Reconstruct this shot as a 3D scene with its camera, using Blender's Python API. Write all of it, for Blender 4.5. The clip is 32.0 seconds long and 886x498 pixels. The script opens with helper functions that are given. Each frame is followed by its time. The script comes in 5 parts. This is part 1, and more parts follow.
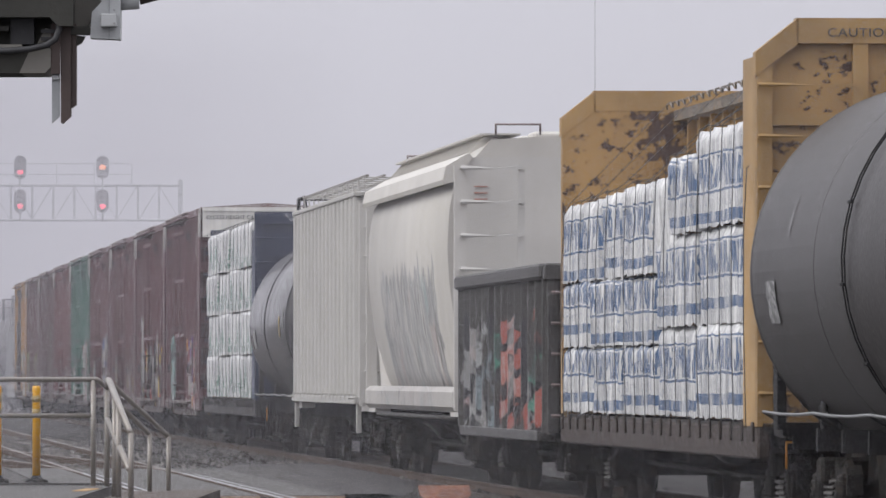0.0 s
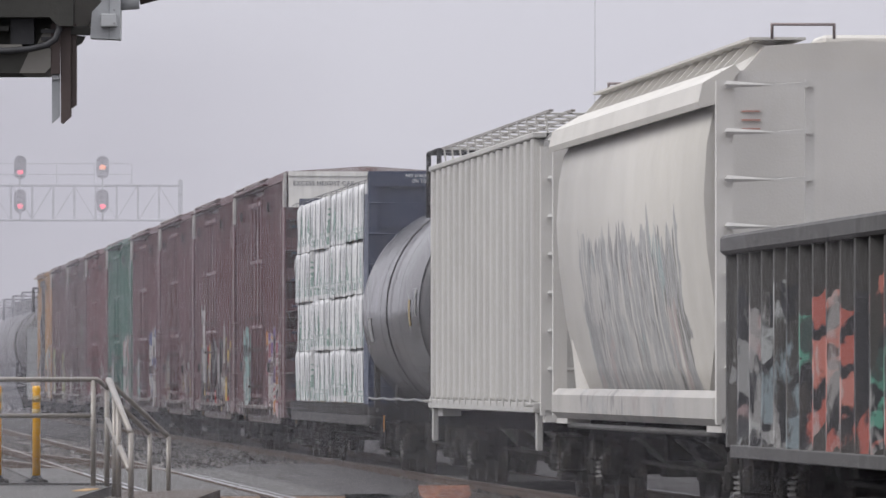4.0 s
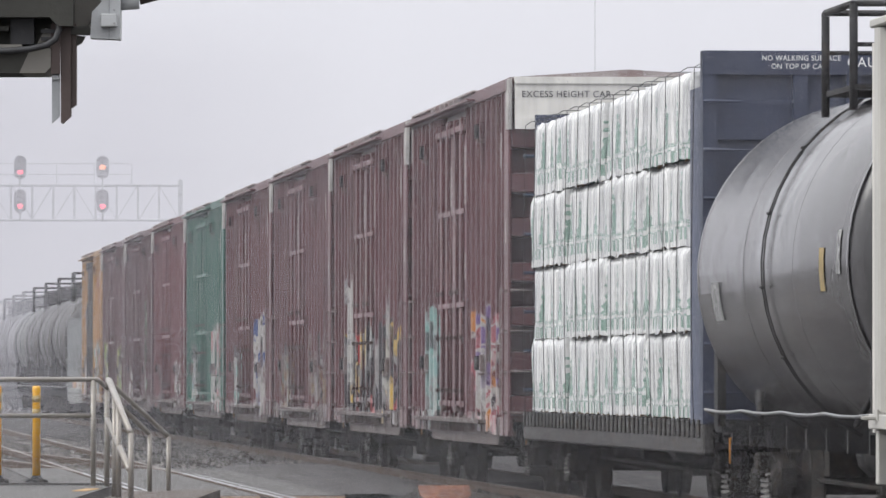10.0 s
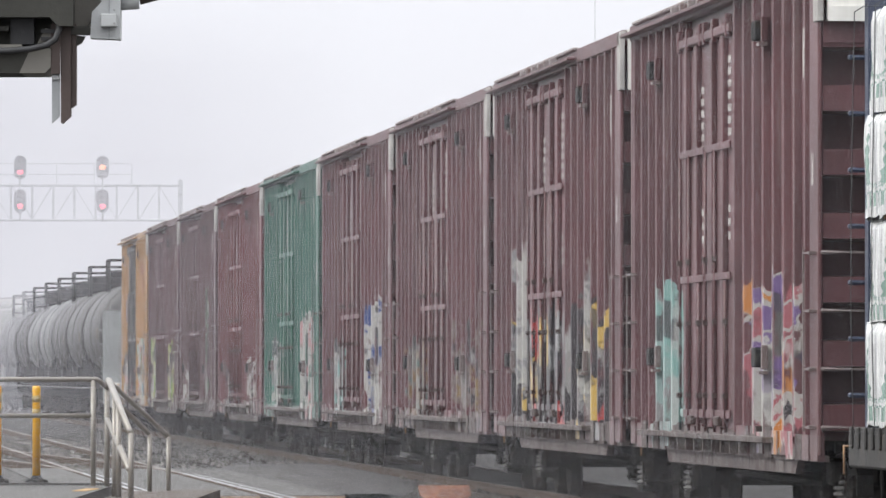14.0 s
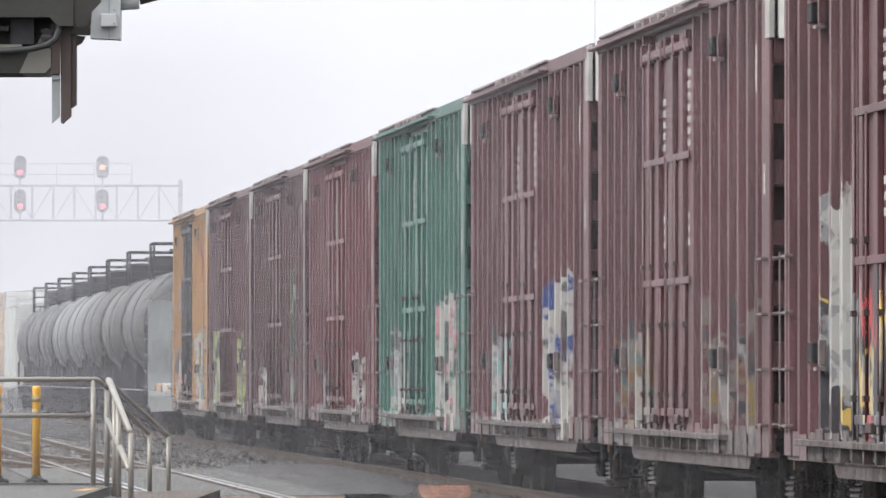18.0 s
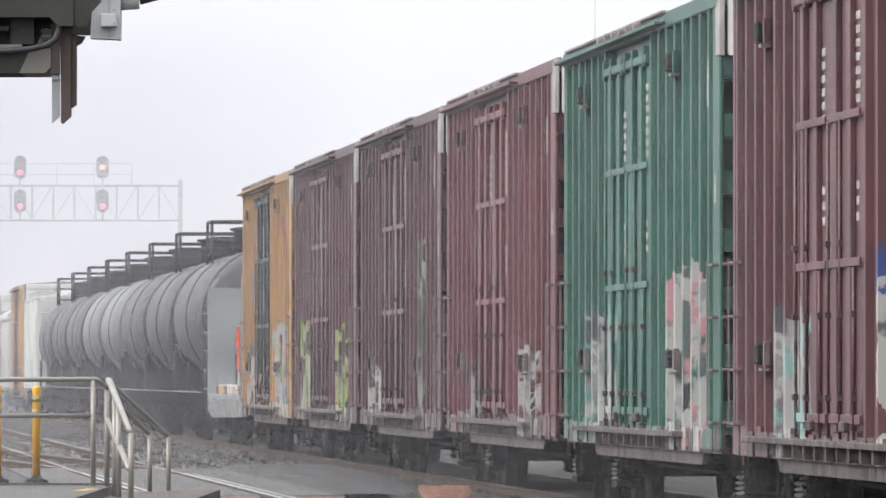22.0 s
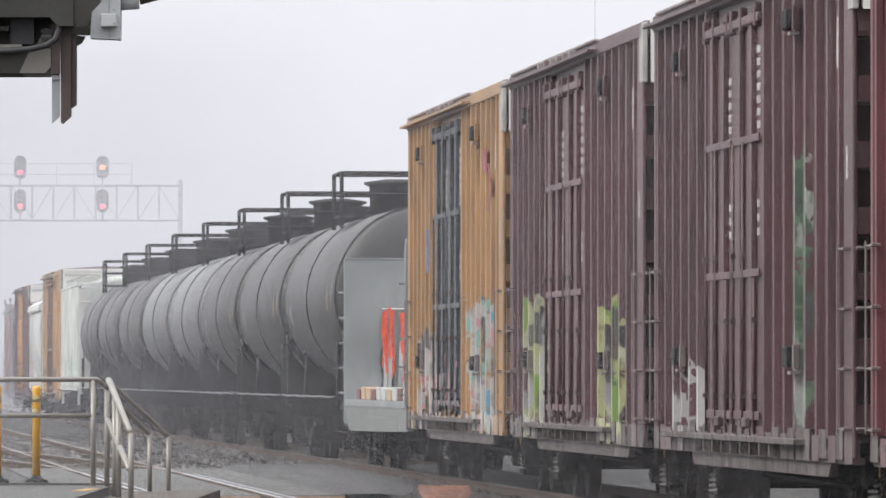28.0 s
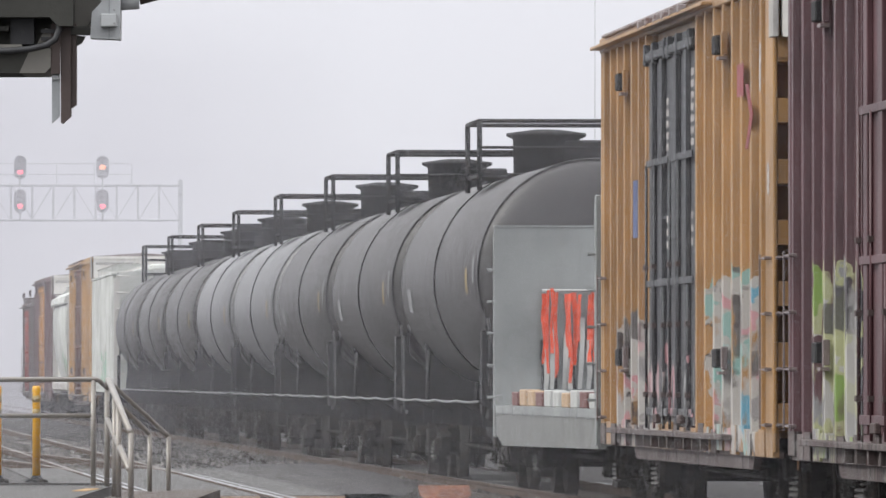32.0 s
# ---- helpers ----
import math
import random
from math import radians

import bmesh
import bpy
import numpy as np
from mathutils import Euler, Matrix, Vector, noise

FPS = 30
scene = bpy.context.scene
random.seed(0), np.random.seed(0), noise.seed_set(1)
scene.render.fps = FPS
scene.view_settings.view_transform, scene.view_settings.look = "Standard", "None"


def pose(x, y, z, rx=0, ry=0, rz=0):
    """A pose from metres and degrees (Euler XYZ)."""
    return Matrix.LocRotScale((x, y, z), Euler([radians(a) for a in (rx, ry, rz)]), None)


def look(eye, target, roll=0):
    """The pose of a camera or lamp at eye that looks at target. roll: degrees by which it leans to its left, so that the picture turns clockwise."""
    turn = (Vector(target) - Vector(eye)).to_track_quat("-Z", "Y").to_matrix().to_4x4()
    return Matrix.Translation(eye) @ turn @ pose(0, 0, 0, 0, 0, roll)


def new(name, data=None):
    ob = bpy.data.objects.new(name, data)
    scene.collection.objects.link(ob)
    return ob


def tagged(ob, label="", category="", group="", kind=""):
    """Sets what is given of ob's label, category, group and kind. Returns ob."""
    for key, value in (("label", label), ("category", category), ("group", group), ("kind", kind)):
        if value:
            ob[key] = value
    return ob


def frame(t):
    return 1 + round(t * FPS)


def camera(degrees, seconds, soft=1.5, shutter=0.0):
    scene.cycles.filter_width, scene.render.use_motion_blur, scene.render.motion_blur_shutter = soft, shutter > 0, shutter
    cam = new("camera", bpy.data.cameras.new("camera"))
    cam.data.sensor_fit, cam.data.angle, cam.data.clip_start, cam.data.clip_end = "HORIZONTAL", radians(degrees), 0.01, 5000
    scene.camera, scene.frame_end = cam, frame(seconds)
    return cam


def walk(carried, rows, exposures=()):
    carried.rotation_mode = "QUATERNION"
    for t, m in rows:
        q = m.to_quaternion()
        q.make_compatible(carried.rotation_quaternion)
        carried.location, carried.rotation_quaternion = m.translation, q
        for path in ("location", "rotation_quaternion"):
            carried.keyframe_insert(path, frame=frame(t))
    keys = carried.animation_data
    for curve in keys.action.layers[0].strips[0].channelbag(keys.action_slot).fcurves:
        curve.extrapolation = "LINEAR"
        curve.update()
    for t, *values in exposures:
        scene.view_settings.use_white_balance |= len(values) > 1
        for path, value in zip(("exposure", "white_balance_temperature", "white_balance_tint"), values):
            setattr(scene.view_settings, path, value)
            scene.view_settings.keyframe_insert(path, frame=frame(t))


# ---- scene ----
cam = camera(5.791, 32.0, soft=1.5)
EYE = pose(0, 0, 1.45, 90.839, 0, 0)
walk(cam, [(0.0, EYE), (32.0, EYE)],
     exposures=[(0.0, -0.04, 6500, 10), (3.0, -0.02, 6500, 10), (6.0, 0.06, 6500, 10), (9.0, 0.25, 6550, 8), (12.0, 0.46, 6600, 5), (19.0, 0.66, 6600, 5), (25.0, 0.61, 6600, 5), (32.0, 0.39, 6600, 6)])

# ---- world: bright overcast over mist, a soft low sun behind the camera ----
world = bpy.data.worlds.new("overcast_sky")
world.use_nodes = True
scene.world = world
wn, wl = world.node_tree.nodes, world.node_tree.links
sky = wn.new("ShaderNodeTexSky")
sky.sky_type, sky.sun_disc = "NISHITA", False
sky.sun_elevation, sky.sun_rotation = radians(42), radians(253)
sky.dust_density, sky.air_density = 6.0, 1.0
grey = wn.new("ShaderNodeHueSaturation")
grey.inputs["Saturation"].default_value = 0.1
grey.inputs["Value"].default_value = 0.1
wl.new(sky.outputs["Color"], grey.inputs["Color"])
geo = wn.new("ShaderNodeTexCoord")
sep = wn.new("ShaderNodeSeparateXYZ")
wl.new(geo.outputs["Generated"], sep.inputs[0])
ramp = wn.new("ShaderNodeValToRGB")
ramp.color_ramp.elements[0].position, ramp.color_ramp.elements[0].color = 0.0, (0.60, 0.593, 0.66, 1)
ramp.color_ramp.elements[1].position, ramp.color_ramp.elements[1].color = 1.0, (1.9, 1.9, 2.0, 1)
mid = ramp.color_ramp.elements.new(0.06)
mid.color = (0.70, 0.695, 0.768, 1)
wl.new(sep.outputs["Z"], ramp.inputs["Fac"])
mixw = wn.new("ShaderNodeMix")
mixw.data_type = "RGBA"
mixw.inputs["Factor"].default_value = 0.97
wl.new(grey.outputs["Color"], mixw.inputs["A"])
wl.new(ramp.outputs["Color"], mixw.inputs["B"])
wl.new(mixw.outputs["Result"], wn["Background"].inputs["Color"])
wn["Background"].inputs["Strength"].default_value = 1.0

sun = new("sun", bpy.data.lights.new("sun", "SUN"))
sun.data.energy, sun.data.angle, sun.data.color = 1.8, radians(32), (1.0, 0.98, 0.95)
sun.matrix_world = look((-62, -19, 50), (0, 0, 0))

# ---- the train's way ----
HEAD = math.degrees(math.atan(0.0738))


def on_track(y, side=0.0, z=0.0):
    """Pose of a thing whose middle stands at y along the line."""
    return pose(10.27 - 0.0738 * y + side, y, z, 0, 0, HEAD)


def gone(t):
    """How far the train has come by t seconds."""
    return 8.327 * t - 0.0022 * t * t - 0.00025 * t ** 3


movers = []
turners = []

# ---- materials ----
class Nodes:
    def __init__(self, name):
        self.m = bpy.data.materials.new(name)
        self.m.use_nodes = True
        self.n, self.l = self.m.node_tree.nodes, self.m.node_tree.links
        self.b = self.n["Principled BSDF"]
        self.co = self.n.new("ShaderNodeTexCoord").outputs["Object"]

    def put(self, socket, value):
        if isinstance(value, bpy.types.NodeSocket):
            self.l.new(value, socket)
        elif isinstance(value, tuple) and len(value) == 3 and len(socket.default_value) == 4:
            socket.default_value = (*value, 1)
        else:
            socket.default_value = value

    def math(self, op, a, b=0.0, c=0.0):
        k = self.n.new("ShaderNodeMath")
        k.operation = op
        for i, v in enumerate((a, b, c)):
            self.put(k.inputs[i], v)
        return k.outputs[0]

    def mapping(self, scale=(1, 1, 1), shift=(0, 0, 0), co=None):
        k = self.n.new("ShaderNodeMapping")
        self.put(k.inputs["Vector"], co or self.co)
        k.inputs["Scale"].default_value, k.inputs["Location"].default_value = scale, shift
        return k.outputs[0]

    def noise(self, scale, detail=4.0, co=None, rough=0.55):
        k = self.n.new("ShaderNodeTexNoise")
        self.put(k.inputs["Vector"], co or self.co)
        k.inputs["Scale"].default_value, k.inputs["Detail"].default_value = scale, detail
        k.inputs["Roughness"].default_value = rough
        return k.outputs[0]

    def cells(self, co, scale, out="Color", feature="F1"):
        k = self.n.new("ShaderNodeTexVoronoi")
        k.feature = feature
        self.put(k.inputs["Vector"], co)
        k.inputs["Scale"].default_value = scale
        return k.outputs[out]

    def ramp(self, fac, stops, kind="LINEAR"):
        k = self.n.new("ShaderNodeValToRGB")
        k.color_ramp.interpolation = kind
        e = k.color_ramp.elements
        while len(e) < len(stops):
            e.new(0.5)
        for el, (p, c) in zip(e, stops):
            el.position = p
            el.color = (*c, 1) if isinstance(c, tuple) else (c, c, c, 1)
        self.put(k.inputs[0], fac)
        return k.outputs[0]

    def mix(self, fac, a, b, kind="MIX"):
        k = self.n.new("ShaderNodeMix")
        k.data_type, k.blend_type = "RGBA", kind
        for key, v in (("Factor", fac), ("A", a), ("B", b)):
            i = {"Factor": 0, "A": 6, "B": 7}[key]
            self.put(k.inputs[i], v)
        return k.outputs[2]

    def split(self, co=None):
        k = self.n.new("ShaderNodeSeparateXYZ")
        self.put(k.inputs[0], co or self.co)
        return k.outputs

    def join(self, x, y, z):
        k = self.n.new("ShaderNodeCombineXYZ")
        for i, v in enumerate((x, y, z)):
            self.put(k.inputs[i], v)
        return k.outputs[0]

    def bump(self, height, strength, distance=0.02):
        k = self.n.new("ShaderNodeBump")
        k.inputs["Strength"].default_value, k.inputs["Distance"].default_value = strength, distance
        self.put(k.inputs["Height"], height)
        self.l.new(k.outputs[0], self.b.inputs["Normal"])

    def random(self):
        return self.n.new("ShaderNodeObjectInfo").outputs["Random"]

    def done(self, color, rough, metal=0.0, shine=0.5):
        self.b.inputs["Specular IOR Level"].default_value = shine
        self.put(self.b.inputs["Base Color"], color)
        self.put(self.b.inputs["Roughness"], rough)
        self.b.inputs["Metallic"].default_value = metal
        return self.m


def surface(name, base, rough=0.6, metal=0.0, var=0.25, scale=2.5, fine=30.0, bump=0.15, streak=0.0, second=None, amount=0.5, per=0.0, shine=0.5):
    """A worn surface: large stains, fine grain, streaks that run down, and a second colour (rust, dirt) in patches."""
    k = Nodes(name)
    dark = tuple(c * (1 - var) for c in base)
    light = tuple(min(1, c * (1 + var)) for c in base)
    big = k.noise(scale, 5)
    col = k.mix(k.ramp(big, [(0.3, 0.0), (0.7, 1.0)]), dark, light)
    if streak:
        run = k.noise(1.0, 4, k.mapping((9, 9, 0.7)))
        col = k.mix(k.math("MULTIPLY", k.ramp(run, [(0.45, 0.0), (0.75, 1.0)]), streak), col, tuple(c * 0.55 for c in base))
    if second:
        spots = k.noise(scale * 2.3, 8, rough=0.7)
        col = k.mix(k.ramp(spots, [(1 - amount - 0.04, 0.0), (1 - amount + 0.04, 1.0)]), col, second)
    if per:
        col = k.mix(k.math("MULTIPLY", k.random(), per), col, dark)
    grain = k.noise(fine, 3)
    k.bump(k.math("ADD", grain, big), bump)
    r = k.math("MULTIPLY_ADD", grain, 0.25, rough - 0.12)
    return k.done(col, r, metal, shine)


def car_paint(name, base, rough=0.55, tags=(), worn=(0.3, 0.27, 0.25), streak=0.5, rust=None, rust_amount=0.42, sill=0.0, var=0.26, strength=0.92):
    """Car paint with streaks, faded parts, rust, and sprayed patches: (y0, y1, z0, z1, colours, cell size)."""
    k = Nodes(name)
    dark = tuple(c * (1 - var) for c in base)
    light = tuple(min(1, c * (1 + var * 0.7)) for c in base)
    col = k.mix(k.ramp(k.noise(0.9, 5), [(0.35, 0.0), (0.65, 1.0)]), dark, light)
    run = k.noise(1.0, 5, k.mapping((6, 6, 0.35)))
    col = k.mix(k.math("MULTIPLY", k.ramp(run, [(0.5, 0.0), (0.78, 1.0)]), streak), col, tuple(c * 0.5 for c in base))
    fade = k.noise(1.0, 5, k.mapping((11, 4, 0.5), (3, 1, 7)))
    col = k.mix(k.math("MULTIPLY", k.ramp(fade, [(0.58, 0.0), (0.85, 1.0)]), 0.35), col, worn)
    if rust:
        flake = k.math("MULTIPLY_ADD", k.noise(7.5, 9, k.mapping((1, 1, 1.3), (5, 2, 1)), rough=0.66), 0.7, k.math("MULTIPLY", k.noise(1.3, 3), 0.3))
        col = k.mix(k.ramp(flake, [(1 - rust_amount - 0.02, 0.0), (1 - rust_amount + 0.02, 1.0)]), col, rust)
    x, y, z = k.split()
    if sill:
        worn_low = k.math("COMPARE", z, 0.40, sill)
        chips = k.ramp(k.noise(4.0, 6, k.mapping((1, 1, 0.4))), [(0.35, 0.0), (0.55, 1.0)])
        col = k.mix(k.math("MULTIPLY", k.math("MULTIPLY", worn_low, chips), 0.3), col, (0.17, 0.155, 0.15))
    if tags:
        wob = k.noise(2.2, 4)
        wob2 = k.noise(3.1, 3, k.mapping((1, 1, 1), (4, 8, 2)))
        yy = k.math("MULTIPLY_ADD", wob, 1.2, k.math("ADD", y, -0.6))
        zz = k.math("MULTIPLY_ADD", k.noise(1.0, 3, k.mapping((2, 2.6, 0.6))), 1.1, k.math("MULTIPLY_ADD", wob2, 0.5, k.math("ADD", z, -0.8)))
        for i, (y0, y1, z0, z1, pal, size) in enumerate(tags):
            inside = k.math("MULTIPLY", k.math("COMPARE", yy, (y0 + y1) / 2, (y1 - y0) / 2), k.math("COMPARE", zz, (z0 + z1) / 2, (z1 - z0) / 2))
            at = k.join(i * 7.3, k.math("MULTIPLY", yy, 1.0), k.math("MULTIPLY", zz, 1.5))
            pick = k.split(k.cells(at, 1 / size))[0]
            n = len(pal)
            paint = k.ramp(pick, [(j / n, c) for j, c in enumerate(pal)], "CONSTANT")
            edge = k.cells(at, 1 / size, "Distance", "DISTANCE_TO_EDGE")
            paint = k.mix(k.ramp(edge, [(0.05, 1.0), (0.08, 0.0)]), paint, pal[-1])
            dash = k.ramp(k.noise(1.0, 3, k.mapping((1, 3.1, 1.9), (i, 3, 5)), rough=0.6), [(0.57, 0.0), (0.60, 1.0)])
            paint = k.mix(k.math("MULTIPLY", dash, 0.85), paint, (0.045, 0.045, 0.05))
            chalk = k.ramp(k.noise(1.0, 4, k.mapping((1, 7.0, 0.8), (i, 9, 2)), rough=0.6), [(0.58, 0.0), (0.62, 1.0)])
            paint = k.mix(k.math("MULTIPLY", chalk, 0.6), paint, (0.42, 0.41, 0.40))
            thin = k.ramp(k.noise(1.0, 6, k.mapping((2, 5.0, 0.9), (i, 0, 0)), rough=0.65), [(0.40, 0.0), (0.46, 1.0)])
            col = k.mix(k.math("MULTIPLY", k.math("MULTIPLY", inside, thin), strength), col, paint)
    grain = k.noise(45, 3)
    k.bump(k.math("ADD", grain, k.math("MULTIPLY", run, 0.6)), 0.12)
    return k.done(col, k.math("MULTIPLY_ADD", grain, 0.25, rough - 0.12))


def plain(name, base, rough=0.5, metal=0.0):
    return surface(name, base, rough, metal, var=0.12, bump=0.04)


def glow(name, color, strength):
    k = Nodes(name)
    k.b.inputs["Emission Color"].default_value = (*color, 1)
    k.b.inputs["Emission Strength"].default_value = strength
    return k.done(color, 0.4)


WHITE, BLACK, SILVER = (0.36, 0.35, 0.335), (0.03, 0.03, 0.035), (0.22, 0.22, 0.225)
PINK, RED, ORANGE, YEL, TEAL, BLUE, PURPLE, LIME = (0.42, 0.22, 0.24), (0.4, 0.07, 0.07), (0.42, 0.18, 0.05), (0.5, 0.35, 0.1), (0.2, 0.34, 0.32), (0.03, 0.06, 0.19), (0.14, 0.09, 0.22), (0.17, 0.26, 0.06)
brown = (0.096, 0.038, 0.043)
underframe_black = surface("underframe_black", (0.018, 0.018, 0.020), 0.75, var=0.4, second=(0.032, 0.028, 0.025), amount=0.42, shine=0.3)
truck_iron = surface("truck_iron", (0.020, 0.019, 0.018), 0.85, var=0.4, second=(0.036, 0.029, 0.025), amount=0.45, bump=0.3, shine=0.2)
spring_iron = surface("spring_iron", (0.12, 0.115, 0.11), 0.55)
dull_steel = surface("dull_steel", (0.16, 0.145, 0.135), 0.55, 0.5)
tread_steel = surface("tread_steel", (0.42, 0.42, 0.43), 0.25, 0.9)
steel_grey = surface("steel_grey", (0.30, 0.30, 0.30), 0.5, 0.3)
galvanised = surface("galvanised", (0.24, 0.22, 0.20), 0.42, 0.4, var=0.15, fine=60)
stencil_white = surface("stencil_white", (0.42, 0.40, 0.39), 0.6, second=(0.16, 0.12, 0.12), amount=0.46, scale=9)
stencil_black = surface("stencil_black", (0.05, 0.05, 0.055), 0.6, second=(0.2, 0.2, 0.2), amount=0.35, scale=9)
panel_white = surface("panel_white", (0.66, 0.645, 0.61), 0.6, var=0.1, streak=0.35, second=(0.33, 0.31, 0.3), amount=0.3)
grab_grey = surface("grab_grey", (0.17, 0.135, 0.132), 0.45, 0.2)
orange_safety = surface("orange_safety", (0.55, 0.22, 0.03), 0.55)


# ---- mesh helpers ----
def box(bm, x0, x1, y0, y1, z0, z1, bevel=0.0):
    v = [bm.verts.new((x, y, z)) for x in (x0, x1) for y in (y0, y1) for z in (z0, z1)]
    f = [bm.faces.new([v[i] for i in q]) for q in ((0, 1, 3, 2), (4, 6, 7, 5), (0, 4, 5, 1), (2, 3, 7, 6), (0, 2, 6, 4), (1, 5, 7, 3))]
    if bevel:
        es = list({e for q in f for e in q.edges})
        bmesh.ops.bevel(bm, geom=es, offset=bevel, segments=1, affect="EDGES")
    return bm


def prism(bm, pts, lo, hi, axis="x"):
    """A flat outline carried from lo to hi along an axis. Points are (y, z) for x, (x, z) for y, (x, y) for z."""
    put = {"x": lambda p, s: (s, p[0], p[1]), "y": lambda p, s: (p[0], s, p[1]), "z": lambda p, s: (p[0], p[1], s)}[axis]
    a = [bm.verts.new(put(p, lo)) for p in pts]
    b = [bm.verts.new(put(p, hi)) for p in pts]
    n = len(pts)
    bm.faces.new(a)
    bm.faces.new(b[::-1])
    for i in range(n):
        bm.faces.new((a[i], b[i], b[(i + 1) % n], a[(i + 1) % n]))
    return bm


def rod(bm, p, q, r, n=6, r2=None):
    p, q = Vector(p), Vector(q)
    d = (q - p).normalized()
    u = d.cross(Vector((0, 0, 1)) if abs(d.z) < 0.9 else Vector((1, 0, 0))).normalized()
    w = d.cross(u)
    r2 = r if r2 is None else r2
    a = [bm.verts.new(p + r * (math.cos(i * math.tau / n) * u + math.sin(i * math.tau / n) * w)) for i in range(n)]
    b = [bm.verts.new(q + r2 * (math.cos(i * math.tau / n) * u + math.sin(i * math.tau / n) * w)) for i in range(n)]
    bm.faces.new(a[::-1])
    bm.faces.new(b)
    for i in range(n):
        f = bm.faces.new((a[i], a[(i + 1) % n], b[(i + 1) % n], b[i]))
        f.smooth = n > 5
    return bm


def tube(bm, pts, r, n=6):
    """One bent pipe through the points."""
    pts = [Vector(p) for p in pts]
    rings, u = [], None
    for i, p in enumerate(pts):
        a = (p - pts[i - 1]).normalized() if i else (pts[1] - p).normalized()
        b = (pts[i + 1] - p).normalized() if i < len(pts) - 1 else a
        d = (a + b).normalized() if (a + b).length > 0.1 else a
        k = 1 / max(0.5, d.dot(a))
        if u is None:
            u = d.cross(Vector((0, 0, 1)) if abs(d.z) < 0.9 else Vector((1, 0, 0))).normalized()
        else:
            u = (u - d * u.dot(d)).normalized()
        w = d.cross(u)
        rings.append([bm.verts.new(p + r * k * (math.cos(j * math.tau / n) * u + math.sin(j * math.tau / n) * w)) for j in range(n)])
    bm.faces.new(rings[0][::-1])
    bm.faces.new(rings[-1])
    for p, q in zip(rings, rings[1:]):
        for j in range(n):
            bm.faces.new((p[j], p[(j + 1) % n], q[(j + 1) % n], q[j])).smooth = n > 5
    return bm


def lathe(bm, prof, n=48, cx=0.0, cz=0.0, turn=math.tau, first=0.0):
    """Turns a profile of (y, radius) round the line along y through (cx, cz)."""
    rings = []
    for y, r in prof:
        if r < 1e-4:
            rings.append([bm.verts.new((cx, y, cz))])
        else:
            rings.append([bm.verts.new((cx + r * math.cos(first + i * turn / n), y, cz + r * math.sin(first + i * turn / n))) for i in range(n)])
    for a, b in zip(rings, rings[1:]):
        for i in range(n):
            j = (i + 1) % n
            if len(a) == 1 and len(b) == 1:
                continue
            q = (a[0], b[j], b[i]) if len(a) == 1 else (a[i], a[j], b[0]) if len(b) == 1 else (a[i], a[j], b[j], b[i])
            bm.faces.new(q).smooth = True
    return bm


def part(name, bm, material, parent=None, label=""):
    if isinstance(bm, bmesh.types.BMesh):
        bmesh.ops.recalc_face_normals(bm, faces=bm.faces)
        me = bpy.data.meshes.new(name)
        bm.to_mesh(me)
        bm.free()
        me.materials.append(material)
    else:
        me = bm
    ob = new(name, me)
    ob.parent = parent
    return tagged(ob, label)


def B():
    return bmesh.new()


def bx(*a, **k):
    return box(bmesh.new(), *a, **k)


def letters(name, text, size, material, parent, place, face="end", width=1.0, label=""):
    cu = bpy.data.curves.new(name, "FONT")
    cu.body, cu.size, cu.extrude, cu.space_character = text, size, 0.004, 1.08
    tmp = new(name + "_curve", cu)
    me = bpy.data.meshes.new_from_object(tmp)
    bpy.data.objects.remove(tmp)
    bpy.data.curves.remove(cu)
    for v in me.vertices:
        a, b, c = v.co
        a *= width
        v.co = (a, -c, b) if face == "end" else (-c, -a, b)
        v.co += Vector(place)
    me.materials.clear()
    me.materials.append(material)
    ob = new(name, me)
    ob.parent = parent
    return tagged(ob, label)


def thing(name, label, category, group="", m=None):
    ob = new(name)
    ob.empty_display_size = 0.3
    if m is not None:
        ob.matrix_world = m
    return tagged(ob, label, category, group)


def moving(ob, y):
    """A thing that goes with the train; y is where its middle stands at the start."""
    movers.append((ob, y, ob.matrix_basis.translation.copy()))
    return ob

# ---- ground, rails, road ----
def gravel_material():
    k = Nodes("gravel")
    c = k.cells(k.co, 9.0)
    r = k.split(c)[0]
    big = k.noise(0.35, 5)
    col = k.ramp(r, [(0.0, (0.035, 0.034, 0.034)), (0.5, (0.055, 0.053, 0.052)), (1.0, (0.135, 0.131, 0.127))])
    col = k.mix(k.ramp(big, [(0.35, 0.0), (0.7, 1.0)]), col, (0.045, 0.042, 0.041))
    k.bump(k.cells(k.co, 9.0, "Distance"), 0.9, 0.05)
    return k.done(col, 0.95, 0.0, 0.04)


gravel = gravel_material()
asphalt = surface("asphalt", (0.052, 0.049, 0.048), 0.7, var=0.25, scale=0.8, fine=40, bump=0.25, shine=0.15)
concrete = surface("concrete", (0.10, 0.098, 0.096), 0.75, var=0.2, scale=1.2, bump=0.15, second=(0.06, 0.057, 0.055), amount=0.42, shine=0.1)
rail_rust = surface("rail_rust", (0.085, 0.064, 0.052), 0.8, var=0.3, shine=0.1)
tie_wood = surface("tie_wood", (0.07, 0.06, 0.052), 0.9, var=0.3, streak=0.3, per=0.6)

